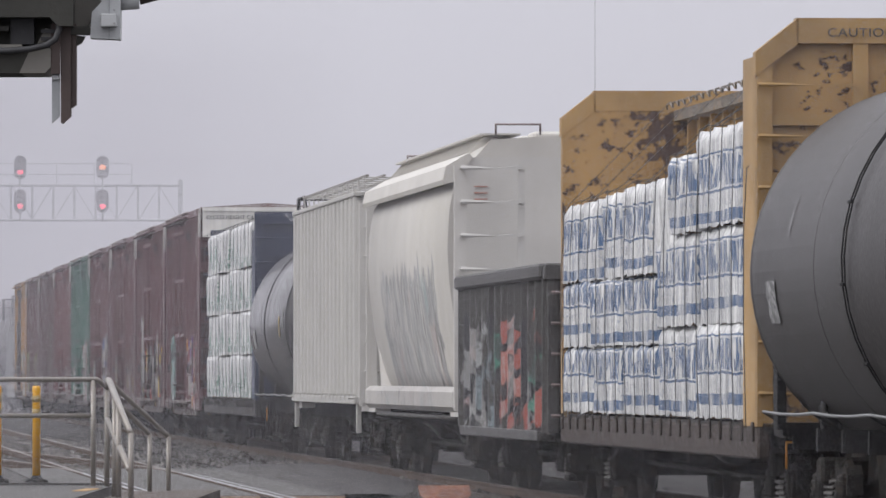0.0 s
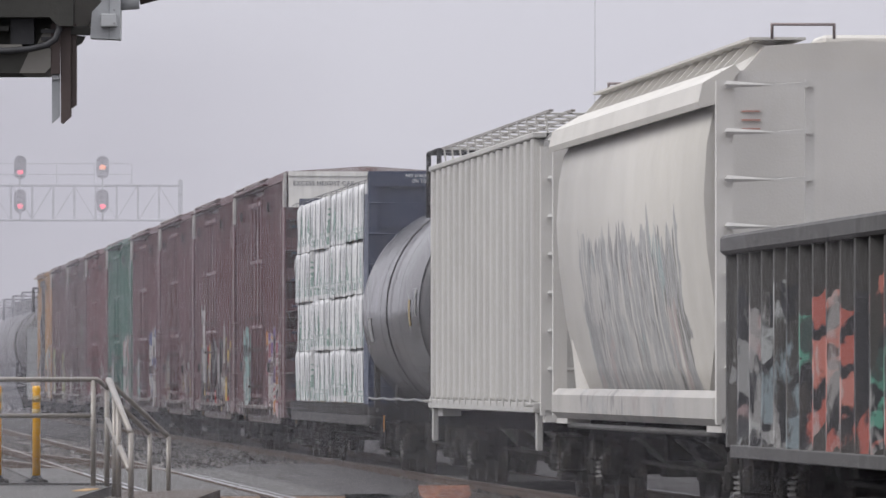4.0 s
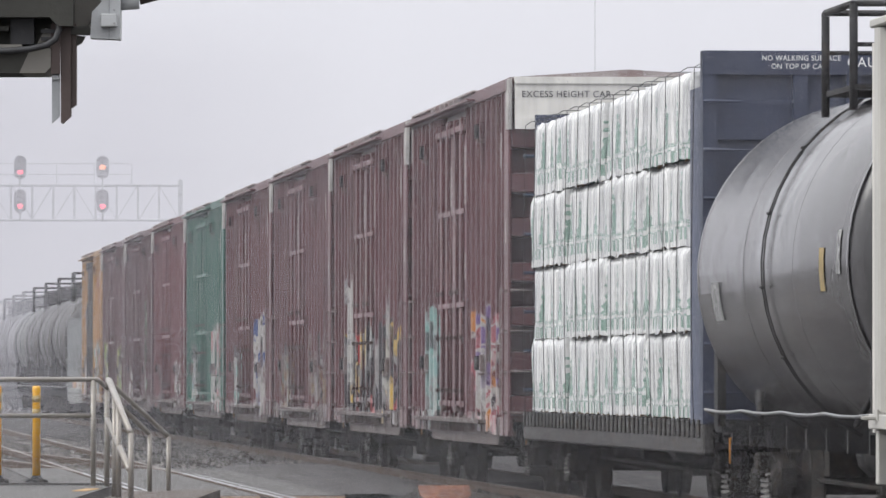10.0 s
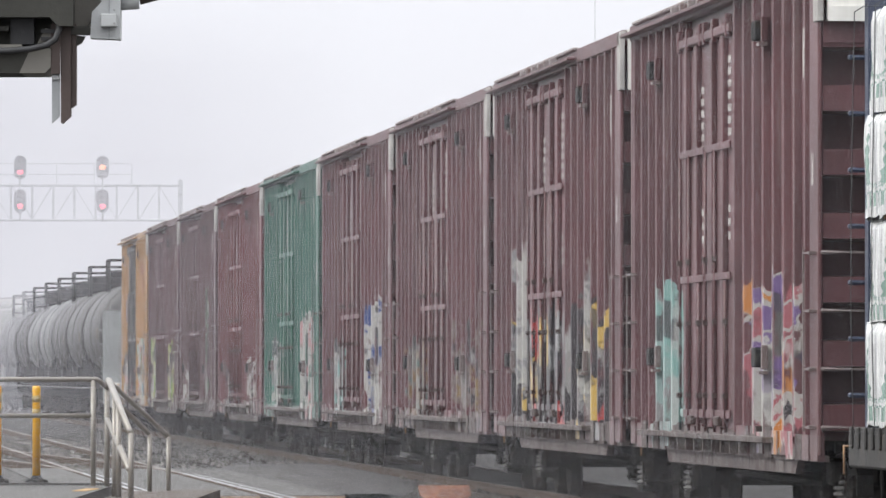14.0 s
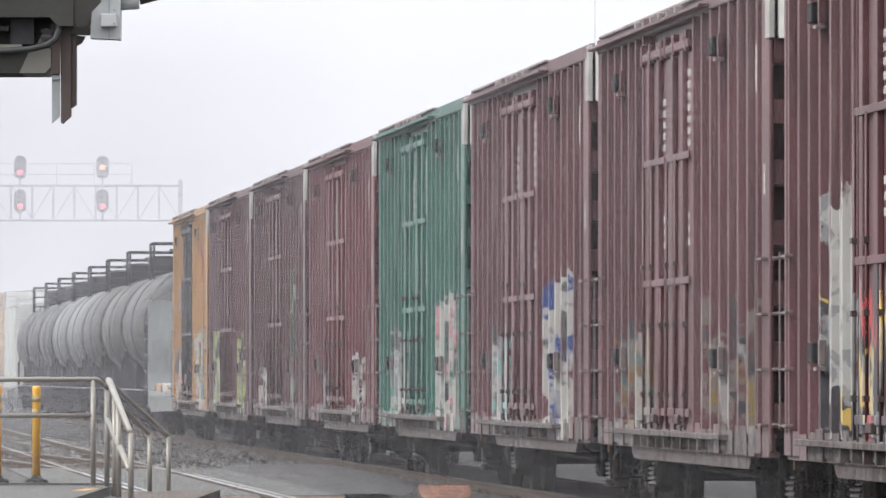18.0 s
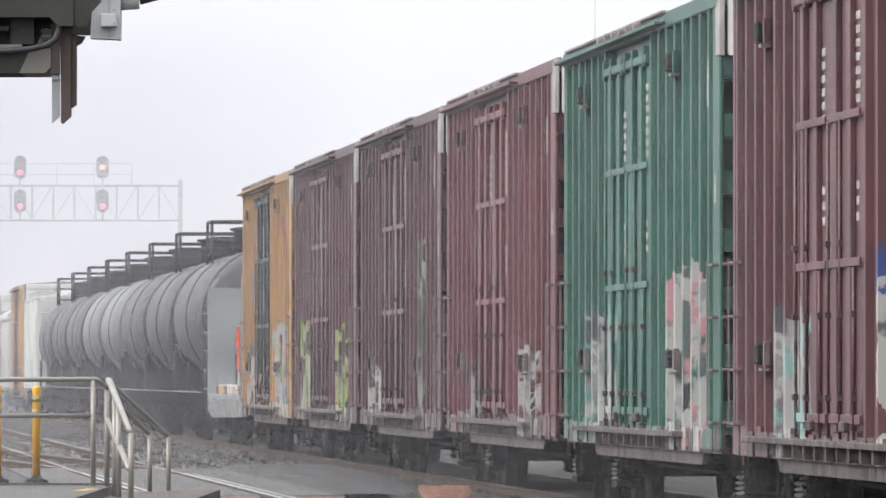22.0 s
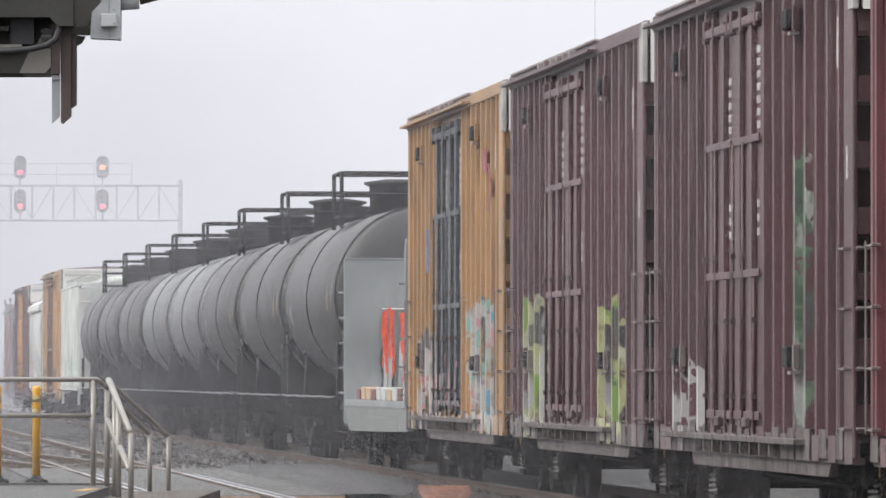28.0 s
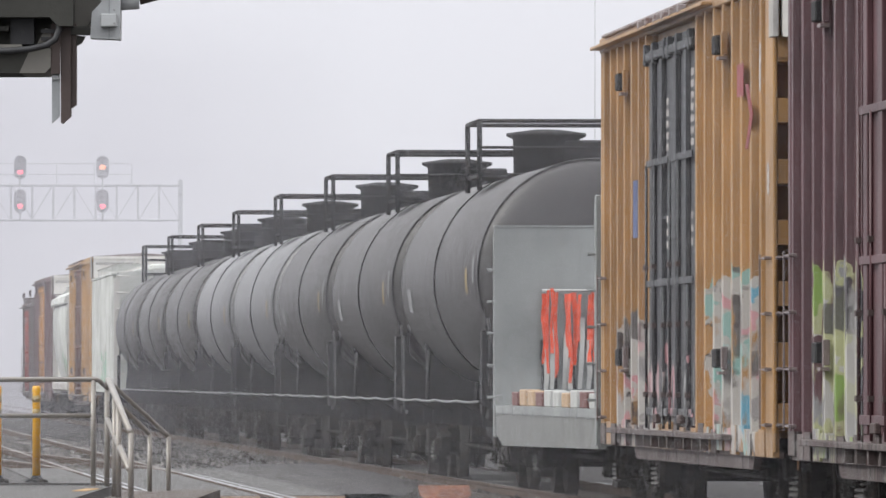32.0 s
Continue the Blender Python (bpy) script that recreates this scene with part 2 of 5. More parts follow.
bm = B()
for x0, x1, y0, y1 in ((-3000, 3000, -200, 4500),):
    v = [bm.verts.new(p) for p in ((x0, y0, -0.36), (x1, y0, -0.36), (x1, y1, -0.36), (x0, y1, -0.36))]
    bm.faces.new(v)
tagged(part("ground", bm, gravel), "grey crushed stone ground along the railway", "ground", kind="structure")


def along(side, y, z=0.0):
    return Vector((10.27 - 0.0738 * y + side, y, z))


RAIL = [(-0.07, -0.17), (0.07, -0.17), (0.07, -0.155), (0.012, -0.13), (0.012, -0.045), (0.036, -0.035), (0.036, -0.004), (0.03, 0), (-0.03, 0), (-0.036, -0.004), (-0.036, -0.035), (-0.012, -0.045), (-0.012, -0.13), (-0.07, -0.155)]


def sweep(bm, prof, pts):
    rings = []
    for i, p in enumerate(pts):
        d = (pts[min(i + 1, len(pts) - 1)] - pts[max(i - 1, 0)]).normalized()
        s = Vector((d.y, -d.x, 0)).normalized()
        rings.append([bm.verts.new(p + s * a + Vector((0, 0, b))) for a, b in prof])
    n = len(prof)
    for a, b in zip(rings, rings[1:]):
        for i in range(n):
            bm.faces.new((a[i], a[(i + 1) % n], b[(i + 1) % n], b[i]))
    return bm


def rail_pair(label, side, y0, y1, bend=None):
    bend = bend or (lambda y: 0.0)
    track = tagged(new("railway_track"), label, "track", "railway tracks", "structure")
    n = 24
    for s in (-0.753, 0.753):
        pts = [along(side + s + bend(y), y) for y in [y0 + (y1 - y0) * (i / n) ** 1.6 for i in range(n + 1)]]
        part("rail", sweep(B(), RAIL, pts), rail_rust, track)
        part("rail_head", sweep(B(), [(-0.03, 0.003), (-0.03, 0.0), (0.03, 0.0), (0.03, 0.003)], pts), tread_steel if side == 0.0 else dull_steel, track, "worn running surface")
    prof = [(-2.4, -0.33), (-1.5, -0.14), (1.5, -0.14), (2.4, -0.33)]
    bed = sweep(B(), prof[::-1], [along(side + bend(y), y) for y in [y0 + (y1 - y0) * (i / n) ** 1.6 for i in range(n + 1)]])
    part("ballast", bed, gravel, track)
    tie = bx(-1.3, 1.3, -0.115, 0.115, -0.2, -0.125, 0.012)
    me = None
    y = max(y0, 86.0)
    while y < min(y1, 230):
        if me is None:
            o = part("tie", tie, tie_wood, track)
            me = o.data
        else:
            o = part("tie", me, None, track)
        o.matrix_basis = on_track(y, side + bend(y))
        y += 0.55
    return track


rail_pair("freight track in grey ballast under the train", 0.0, 40, 900)
rail_pair("empty parallel track beside the freight train", -5.2, 40, 900)


def leaves(y):
    """Sideways shift of the siding that leaves the parallel track."""
    d = max(0.0, y - 130.0)
    return -0.0012 * d * d if d < 20 else -0.48 - 0.048 * (d - 20)


siding = tagged(new("railway_track"), "curved siding that branches off the parallel track", "track", "railway tracks", "structure")
for side in (-0.753, 0.753):
    pts = [along(-5.2 + side + leaves(y), y, 0.002) for y in [133 + i * 4 for i in range(50)]]
    part("rail", sweep(B(), RAIL, pts), rail_rust, siding)
    part("rail_head", sweep(B(), [(-0.03, 0.003), (-0.03, 0.0), (0.03, 0.0), (0.03, 0.003)], pts), dull_steel, siding, "dull running surface")
siding_tie = None
for i in range(90):
    y = 152 + i * 0.6
    siding_tie = siding_tie or bx(-1.3, 1.3, -0.115, 0.115, -0.2, -0.121, 0.012)
    o = part("tie", siding_tie, tie_wood, siding)
    siding_tie = o.data
    o.matrix_basis = on_track(y, -5.2 + leaves(y))
part("ballast", sweep(B(), [(-2.4, -0.33), (-1.5, -0.145), (1.5, -0.145), (2.4, -0.33)][::-1], [along(-5.2 + leaves(y), y) for y in [150 + i * 4 for i in range(46)]]), gravel, siding)


def ballast_stones():
    """Loose broken stones on the beds between and beside the tracks."""
    rnd = np.random.default_rng(11)
    n = 26000
    y = 98 + 130 * rnd.uniform(0, 1, n) ** 1.5
    a = rnd.uniform(-9.5, -0.85, n)
    keep = (np.abs(a + 5.2) > 0.86) | (y > 142) | (y < 107)
    keep &= ~((a > -7.0) & (a < -0.9) & (y > 107) & (y < 153))
    y, a = y[keep], a[keep]
    n = len(y)
    r = rnd.uniform(0.025, 0.06, n)
    z = np.where(np.minimum(np.abs(a), np.abs(a + 5.2)) < 1.55, -0.135, np.where(np.minimum(np.abs(a), np.abs(a + 5.2)) < 2.4, -0.23, -0.345))
    x = 10.27 - 0.0738 * y + a
    dirs = np.array([(1, 0, 0.2), (0, 1, 0.1), (-1, 0.1, 0.3), (0.1, -1, 0.2), (0.2, 0.1, 1.1), (0, 0, -0.6)])
    faces = [(0, 1, 4), (1, 2, 4), (2, 3, 4), (3, 0, 4), (1, 0, 5), (2, 1, 5), (3, 2, 5), (0, 3, 5)]
    turn = rnd.uniform(0, math.tau, n)
    c, s = np.cos(turn), np.sin(turn)
    k = rnd.uniform(0.7, 1.3, (n, 6, 1))
    d = np.repeat(dirs[None], n, 0) * k * r[:, None, None]
    px = x[:, None] + c[:, None] * d[:, :, 0] - s[:, None] * d[:, :, 1]
    py = y[:, None] + s[:, None] * d[:, :, 0] + c[:, None] * d[:, :, 1]
    pz = z[:, None] + d[:, :, 2] * 0.9
    v = np.stack([px, py, pz], 2).reshape(-1, 3)
    f = [(6 * i + p, 6 * i + q, 6 * i + t) for i in range(n) for p, q, t in faces]
    me = bpy.data.meshes.new("ballast_stones")
    me.from_pydata(v.tolist(), [], f)
    me.materials.append(stone_grey)
    tagged(new("ballast_stones", me), "loose grey broken stones between the tracks", "ballast", kind="stuff")


def stone_material():
    k = Nodes("stone_grey")
    isle = k.n.new("ShaderNodeNewGeometry").outputs["Random Per Island"]
    col = k.ramp(isle, [(0.0, (0.030, 0.028, 0.027)), (0.6, (0.085, 0.080, 0.077)), (1.0, (0.26, 0.25, 0.24))])
    k.bump(k.noise(40, 3), 0.3)
    return k.done(col, 0.9, 0.0, 0.1)


stone_grey = stone_material()
ballast_stones()

# ---- running gear ----
cache = {}


def shared(key, make, material):
    if key not in cache:
        bm = make()
        bmesh.ops.recalc_face_normals(bm, faces=bm.faces)
        me = bpy.data.meshes.new(key)
        bm.to_mesh(me)
        bm.free()
        me.materials.append(material)
        cache[key] = me
    return cache[key]


def coil():
    return tube(B(), [(0.062 * math.cos(i * 0.785), 0.062 * math.sin(i * 0.785), 0.29 + 0.29 * i / 44) for i in range(45)], 0.016, 5)


def lathe_z(bm, cx, cy, prof, n=16):
    rings = [[bm.verts.new((cx + r * math.cos(i * math.tau / n), cy + r * math.sin(i * math.tau / n), z)) for i in range(n)] for z, r in prof]
    bm.faces.new(rings[0][::-1])
    bm.faces.new(rings[-1])
    for a, b in zip(rings, rings[1:]):
        for i in range(n):
            bm.faces.new((a[i], a[(i + 1) % n], b[(i + 1) % n], b[i])).smooth = True
    return bm


def wheelset_mesh():
    bm = rod(B(), (-1.08, 0, 0), (1.08, 0, 0), 0.08, 10)
    prof = [(-0.07, 0.0), (-0.09, 0.1), (-0.03, 0.13), (-0.03, 0.34), (-0.068, 0.37), (-0.068, 0.425), (0.035, 0.43), (0.045, 0.465), (0.065, 0.455), (0.065, 0.37), (0.03, 0.34), (0.03, 0.13), (0.06, 0.1), (0.06, 0.0)]
    for s in (-1, 1):
        before = set(bm.verts)
        lathe(bm, prof, 24)
        mine = [v for v in bm.verts if v not in before]
        for v in mine:
            y, x, z = v.co.y, v.co.x, v.co.z
            v.co = (s * 0.753 - s * y, x, z)
        rod(bm, (s * 1.02, 0, 0), (s * 1.16, 0, 0), 0.105, 10)
        for a in (0, 1, 2):
            c, d = 0.06 * math.cos(a * 2.09), 0.06 * math.sin(a * 2.09)
            rod(bm, (s * 1.16, c, d), (s * 1.18, c, d), 0.018, 6)
    return bm


SIDE = [(-1.12, 0.42), (-1.12, 0.60), (-0.98, 0.68), (-0.60, 0.64), (-0.34, 0.72), (0.34, 0.72), (0.60, 0.64), (0.98, 0.68), (1.12, 0.60), (1.12, 0.42), (0.80, 0.42), (0.72, 0.52), (0.48, 0.50), (0.30, 0.26), (-0.30, 0.26), (-0.48, 0.50), (-0.72, 0.52), (-0.80, 0.42)]


def side_frame():
    bm = prism(B(), SIDE, 0.94, 1.08)
    box(bm, 0.92, 1.12, -0.32, 0.32, 0.22, 0.29)
    box(bm, 0.95, 1.14, -1.02, -0.76, 0.32, 0.60, 0.03)
    box(bm, 0.95, 1.14, 0.76, 1.02, 0.32, 0.60, 0.03)
    return bm


def truck(car, y):
    t = part("truck", shared("truck", lambda: box(box(box(B(), -1.2, 1.2, -0.2, 0.2, 0.5, 0.74, 0.03), -0.9, 0.9, -0.55, -0.47, 0.36, 0.5), -0.9, 0.9, 0.47, 0.55, 0.36, 0.5), truck_iron), None, car, "cast iron truck bolster")
    t.location = (0, y, 0)
    fr = shared("truck_side_frame", side_frame, truck_iron)
    for s in (1, -1):
        f = part("side_frame", fr, None, t)
        f.rotation_euler = (0, 0, 0 if s > 0 else math.pi)
        for dy in (-0.2, 0.0, 0.2):
            c = part("spring", shared("spring", coil, spring_iron), None, t)
            c.location = (s * 1.06, dy, 0)
    for dy in (-0.89, 0.89):
        w = part("wheelset", shared("wheelset", wheelset_mesh, truck_iron), None, t)
        w.location = (0, dy, 0.43)
        turners.append((w, (0, dy, 0.43)))
    return t


def coupler(car, y, out, reach=0.55):
    e = y + out * reach
    bm = box(B(), -0.09, 0.09, min(y, e), max(y, e), 0.78, 0.96)
    box(bm, -0.16, 0.16, min(e - out * 0.15, e + out * 0.12), max(e - out * 0.15, e + out * 0.12), 0.72, 1.02, 0.03)
    part("coupler", bm, truck_iron, car)
    bm = B()
    tube(bm, [(-0.35, y + out * 0.1, 0.8), (-0.4, y + out * 0.35, 0.5), (-0.3, y + out * 0.6, 0.42)], 0.03)
    part("air_hose", bm, underframe_black, car)


def underframe(car, half, ty, deep=0.62, lever=None, reach=0.55):
    bm = box(B(), -0.25, 0.25, -half + 0.2, half - 0.2, deep, 1.02)
    for i in range(9):
        y = -half + 0.6 + i * (2 * half - 1.2) / 8
        box(bm, -1.3, 1.3, y - 0.05, y + 0.05, 0.8, 1.0)
    part("centre_sill", bm, underframe_black, car)
    for y in (-ty, ty):
        truck(car, y)
    coupler(car, -half, -1, reach)
    coupler(car, half, 1, reach)
    bm = lathe(B(), [(-0.5, 0.0), (-0.45, 0.2), (0.45, 0.2), (0.5, 0.0)], 12, -0.6, 0.75)
    part("air_reservoir", bm, underframe_black, car)
    bm = box(B(), -0.9, -0.6, 1.6, 2.0, 0.55, 0.9)
    rod(bm, (-0.75, -ty, 0.45), (-0.75, ty, 0.5), 0.025)
    part("brake_rigging", bm, truck_iron, car)
    bm = tube(B(), [(-1.25, -half + 0.25, 0.75), (-1.25, -half + 0.12, 0.35), (-0.95, -half + 0.12, 0.35), (-0.95, -half + 0.12, 0.75)], 0.014)
    part("cut_lever", tube(B(), [(-1.3, -half - 0.08, 0.62), (-1.3, -half - 0.08, 0.86), (-0.2, -half - 0.16, 0.86)], 0.011), lever or truck_iron, car)
    part("stirrup", bm, truck_iron, car)


def rungs(car, material, x, y0, y1, z0, z1, n, out):
    """Rungs on a side wall at x, held off by out."""
    for i in range(n):
        z = z0 + (z1 - z0) * i / (n - 1)
        part("grab_iron", tube(B(), [(x, y0, z), (x + out, y0, z), (x + out, y1, z), (x, y1, z)], 0.015, 5), material, car)


def end_rungs(car, material, x0, x1, y, s, z0, step, n, thick=0.017):
    """Rungs on an end wall at y that faces s."""
    for i in range(n):
        z = z0 + i * step
        part("ladder_rung", tube(B(), [(x0, y, z), (x0, y + s * 0.08, z), (x1, y + s * 0.08, z), (x1, y, z)], thick, 5), material, car)


# ---- box cars ----
lever_rust = surface("lever_rust", (0.26, 0.15, 0.08), 0.7)
def scuffed(name, base, pale):
    """Side sill worn to bare grey by weather, with dark runs and pale scrapes."""
    k = Nodes(name)
    col = k.mix(k.ramp(k.noise(1.0, 6, k.mapping((3, 5, 0.5))), [(0.4, 0.0), (0.6, 1.0)]), base, pale)
    col = k.mix(k.math("MULTIPLY", k.ramp(k.noise(1.0, 4, k.mapping((9, 9, 0.8), (2, 5, 1))), [(0.52, 0.0), (0.62, 1.0)]), 0.75), col, (0.025, 0.02, 0.02))
    col = k.mix(k.ramp(k.noise(7.0, 7, rough=0.7), [(0.6, 0.0), (0.66, 1.0)]), col, (0.2, 0.19, 0.185))
    k.bump(k.noise(30, 4), 0.2)
    return k.done(col, 0.7, 0.0, 0.3)


sill_scuffed = scuffed("sill_scuffed", (0.065, 0.045, 0.044), (0.13, 0.112, 0.108))
roof_metal = surface("roof_metal", (0.22, 0.19, 0.19), 0.6, var=0.25, second=(0.14, 0.09, 0.085), amount=0.45, scale=1.5)

def band_posts(a, b, n):
    return [a + (b - a) * i / (n - 1) for i in range(n)]


def box_car(label, y, paint, near=-7.95, far=8.9, top=5.1, door_mat=None, end_panel=True, streak_mark=True):
    """A plug-door box car; near and far are its ends along the line, seen from its own middle."""
    car = thing("box_car", label, "box car", "freight train")
    length, mid = far - near, (near + far) / 2
    d0, d1 = near + 0.40 * length, near + 0.69 * length
    door = door_mat or paint
    h = length / 2
    underframe(car, h, h - 1.9, lever=lever_rust, reach=0.55)
    for o in car.children:
        o.location.y += mid
    low = 0.93
    part("body", bx(-1.40, 1.40, near + 0.45, far - 0.45, 0.90, top - 0.06), paint, car)
    # side sheets and hat-shaped posts
    for a, b, n, e0, e1 in ((near, d0, 8, 0.95, 0.06), (d1, far, 7, 0.12, 0.40)):
        ys = band_posts(a + e0, b - e1, n)
        cuts = [a + (0.4 if a == near else 0.0)] + ys + [b]
        for p, q in zip(cuts, cuts[1:]):
            part("side_sheet", bx(-1.455, -1.402, p + 0.006, q - 0.006, low, top - 0.1), paint, car)
        for yp in ys:
            bm = prism(B(), [(-1.45, yp - 0.072), (-1.519, yp - 0.058), (-1.523, yp - 0.052), (-1.523, yp + 0.052), (-1.519, yp + 0.058), (-1.45, yp + 0.072)], low, top - 0.12, "z")
            part("side_post", bm, paint, car)
    part("corner_plate", bx(-1.515, -1.475, near, near + 0.62, low - 0.16, top - 0.02, 0.012), paint, car)
    part("corner_plate", bx(-1.515, -1.475, far - 0.16, far, low - 0.16, top - 0.02, 0.012), paint, car)
    for e in (near + 0.06, far - 0.06):
        part("corner_post", bx(1.40, 1.50, e - 0.06, e + 0.06, 0.8, top - 0.02), paint, car)
    part("side_wall", bx(1.40, 1.49, near, far, 0.85, top - 0.02), paint, car)
    # two plug door leaves with pilasters, belts and lock rods
    dm = (d0 + d1) / 2
    for a, b in ((d0 + 0.04, dm - 0.02), (dm + 0.02, d1 - 0.04)):
        leaf = part("door", bx(-1.47, -1.41, a, b, low + 0.02, top - 0.22, 0.008), door, car)
        w = b - a
        for f in (0.42, 0.84):
            part("pilaster", bx(-1.524, -1.468, a + f * w - 0.12, a + f * w + 0.12, low + 0.05, top - 0.30, 0.008), door, leaf)
        for zb, t in ((3.60, 0.07), (2.37, 0.07), (1.06, 0.08)):
            part("door_belt", bx(-1.540, -1.525, a + 0.12, b - 0.10, zb, zb + t, 0.004), door, leaf)
        part("roller_band", bx(-1.56, -1.47, a + 0.05, b - 0.05, top - 0.42, top - 0.33, 0.012), door, leaf)
        for f in (0.12, 0.62, 0.97):
            part("door_roller", bx(-1.57, -1.50, a + f * w - 0.08, a + f * w + 0.02, top - 0.46, top - 0.24, 0.012), door, leaf)
        for f in (0.22, 0.62, 0.97):
            yr = a + f * w
            rodm = part("lock_rod", rod(B(), (-1.538, yr, low), (-1.538, yr, 2.36 if f == 0.22 else 3.62), 0.016, 6), door, leaf)
            for zc in (1.25, 1.95, 2.55):
                if zc < 2.3 or f > 0.5:
                    part("rod_guide", bx(-1.568, -1.52, yr - 0.06, yr + 0.06, zc, zc + 0.05), lock_iron, leaf)
        part("foot_latch", bx(-1.575, -1.52, a + 0.5 * w - 0.25, a + 0.5 * w + 0.1, 0.99, 1.08, 0.01), lock_iron, leaf)
    part("door_frame", bx(-1.50, -1.41, d0 - 0.10, d0 + 0.03, low, top - 0.2), paint, car)
    part("door_frame", bx(-1.50, -1.41, d1 - 0.03, d1 + 0.10, low, top - 0.2), paint, car)
    # eave, door tracks, roof
    part("eave", bx(-1.53, -1.42, near, far, top - 0.13, top + 0.03, 0.012), paint, car)
    part("door_track", bx(-1.64, -1.536, near + 0.30 * length, far - 0.05, top - 0.10, top - 0.065, 0.006), paint, car, "upper door track")
    part("track_cover", bx(-1.575, -1.50, near + 0.30 * length, far - 0.7, top + 0.01, top + 0.045, 0.01), roof_metal, car, "rusty track cover")
    for i in range(6):
        yc = d0 + 0.5 + i * (d1 - d0) / 6
        part("track_clip", bx(-1.65, -1.56, yc - 0.06, yc + 0.06, top - 0.08, top + 0.0, 0.006), roof_metal, car)
    part("door_track", bx(-1.63, -1.5, near + 0.20 * length, far - 1.8, 0.86, 0.915, 0.006), sill_scuffed, car, "worn lower door track")
    for i in range(9):
        yc = d0 - 1.2 + i * (d1 - d0 + 1.6) / 8
        part("track_bracket", bx(-1.60, -1.50, yc - 0.05, yc + 0.05, 0.74, 0.859), sill_scuffed, car)
    bm = prism(B(), [(-1.5, top - 0.02), (-1.5, top + 0.034), (0, top + 0.13), (1.5, top + 0.034), (1.5, top - 0.02)], near, far, "y")
    part("roof", bm, roof_metal, car, "weathered pale roof sheet")
    for i in range(14):
        yr = near + 0.3 + i * (length - 0.6) / 13
        bm = prism(B(), [(-1.48, top + 0.02), (-1.48, top + 0.05), (0, top + 0.15), (1.48, top + 0.05), (1.48, top + 0.02), (0, top + 0.12)], yr - 0.04, yr + 0.04, "y")
        part("roof_rib", bm, roof_metal, car)
    # side sill: a deep middle piece under a row of slats
    s0, s1 = near + 0.125 * length, far - 0.20 * length
    bm = prism(B(), [(s0 - 0.45, 0.86), (s0, 0.60), (s1 - 0.2, 0.60), (s1, 0.68), (s1, 0.86)], -1.47, -1.40)
    part("side_sill", bm, sill_scuffed, car, "scuffed grey side sill")
    part("side_sill", prism(B(), [(s0 - 0.45, 0.86), (s0, 0.60), (s1 - 0.2, 0.60), (s1, 0.68), (s1, 0.86)], 1.40, 1.47), sill_scuffed, car)
    part("sill_angle", bx(-1.49, -1.41, near + 0.05, far - 0.05, 0.72, 0.78), sill_scuffed, car)
    n = 28
    rnd = random.Random(label)
    for i in range(n):
        a = near + i * length / n
        part("sill_slat", bx(-1.518 - 0.008 * (i % 2), -1.456, a + 0.02, a + length / n - 0.07, 0.73 + rnd.choice((0, 0, 0.03)), 0.955 + rnd.choice((0, 0.02, 0.05))), paint if rnd.random() < 0.5 else sill_scuffed, car)
    # ends: deep pockets between flat ribs
    for s, e in ((-1, near), (1, far)):
        for i in range(7):
            z0 = 0.98 + i * 0.548
            bm = prism(B(), [(e - s * 0.47, z0), (e - s * 0.02, z0 + 0.015), (e - s * 0.02, z0 + 0.235), (e - s * 0.47, z0 + 0.25)], -1.47, 1.39)
            part("end_rib", bm, paint, car)
        part("end_header", bx(-1.47, 1.39, min(e, e - s * 0.47), max(e, e - s * 0.47), top - 0.78, top - 0.62), paint, car)
    if end_panel:
        part("end_panel", bx(-1.44, 1.44, near - 0.11, near - 0.002, top - 0.58, top + 0.04), panel_white, car, "white warning panel")
        part("panel_frame", box(box(B(), -1.44, 1.44, near - 0.135, near - 0.11, top - 0.04, top + 0.045), -1.44, 1.44, near - 0.135, near - 0.11, top - 0.6, top - 0.47), panel_white, car)
        part("panel_corner", bx(-1.53, -1.475, near - 0.10, near + 0.22, top - 0.60, top + 0.02, 0.008), corner_pale, car, "faded white corner piece")
        letters("lettering", "EXCESS HEIGHT CAR", 0.110, stencil_black, car, (-1.36, near - 0.115, top - 0.205), "end", 1.0)
    # ladders
    for a in (near + 0.12, far - 0.62):
        rungs(car, grab_grey, -1.51, a, a + 0.50, 1.02, 2.52, 4, -0.06)
        part("ladder_stile", bx(-1.575, -1.56, a + 0.48, a + 0.52, 0.98, 2.56), grab_grey, car)
    for s, e in ((-1, near), (1, far)):
        end_rungs(car, grab_grey, -1.48, -0.98, e, s, 1.02, 0.5, 4, 0.014)
        part("ladder_stile", bx(-1.0, -0.96, min(e, e + s * 0.09), max(e, e + s * 0.09), 0.95, 2.62), underframe_black, car)
    part("brake_wheel", tube(B(), [(0.75 + 0.27 * math.cos(k * 0.5236), near - 0.2, 2.6 + 0.27 * math.sin(k * 0.5236)) for k in range(13)], 0.018, 5), grab_grey, car)
    part("end_platform", bx(-1.2, 1.2, near - 0.35, near - 0.05, 0.94, 0.98), grab_grey, car)
    # jack pads and dark placard boxes on their brackets
    for yb, zb in ((near + 0.245 * length, 4.60), (near + 0.245 * length, 1.63), (near + 0.83 * length, 4.58), (near + 0.83 * length, 1.66)):
        part("placard_holder", bx(-1.55, -1.49, yb - 0.06, yb + 0.02, zb - 0.11, zb + 0.11, 0.006), paint if zb > 3 else grab_grey, car)
        part("placard_box", bx(-1.575, -1.49, yb + 0.28, yb + 0.60, zb - 0.09, zb + 0.09, 0.012), underframe_black, car, "dark placard box")
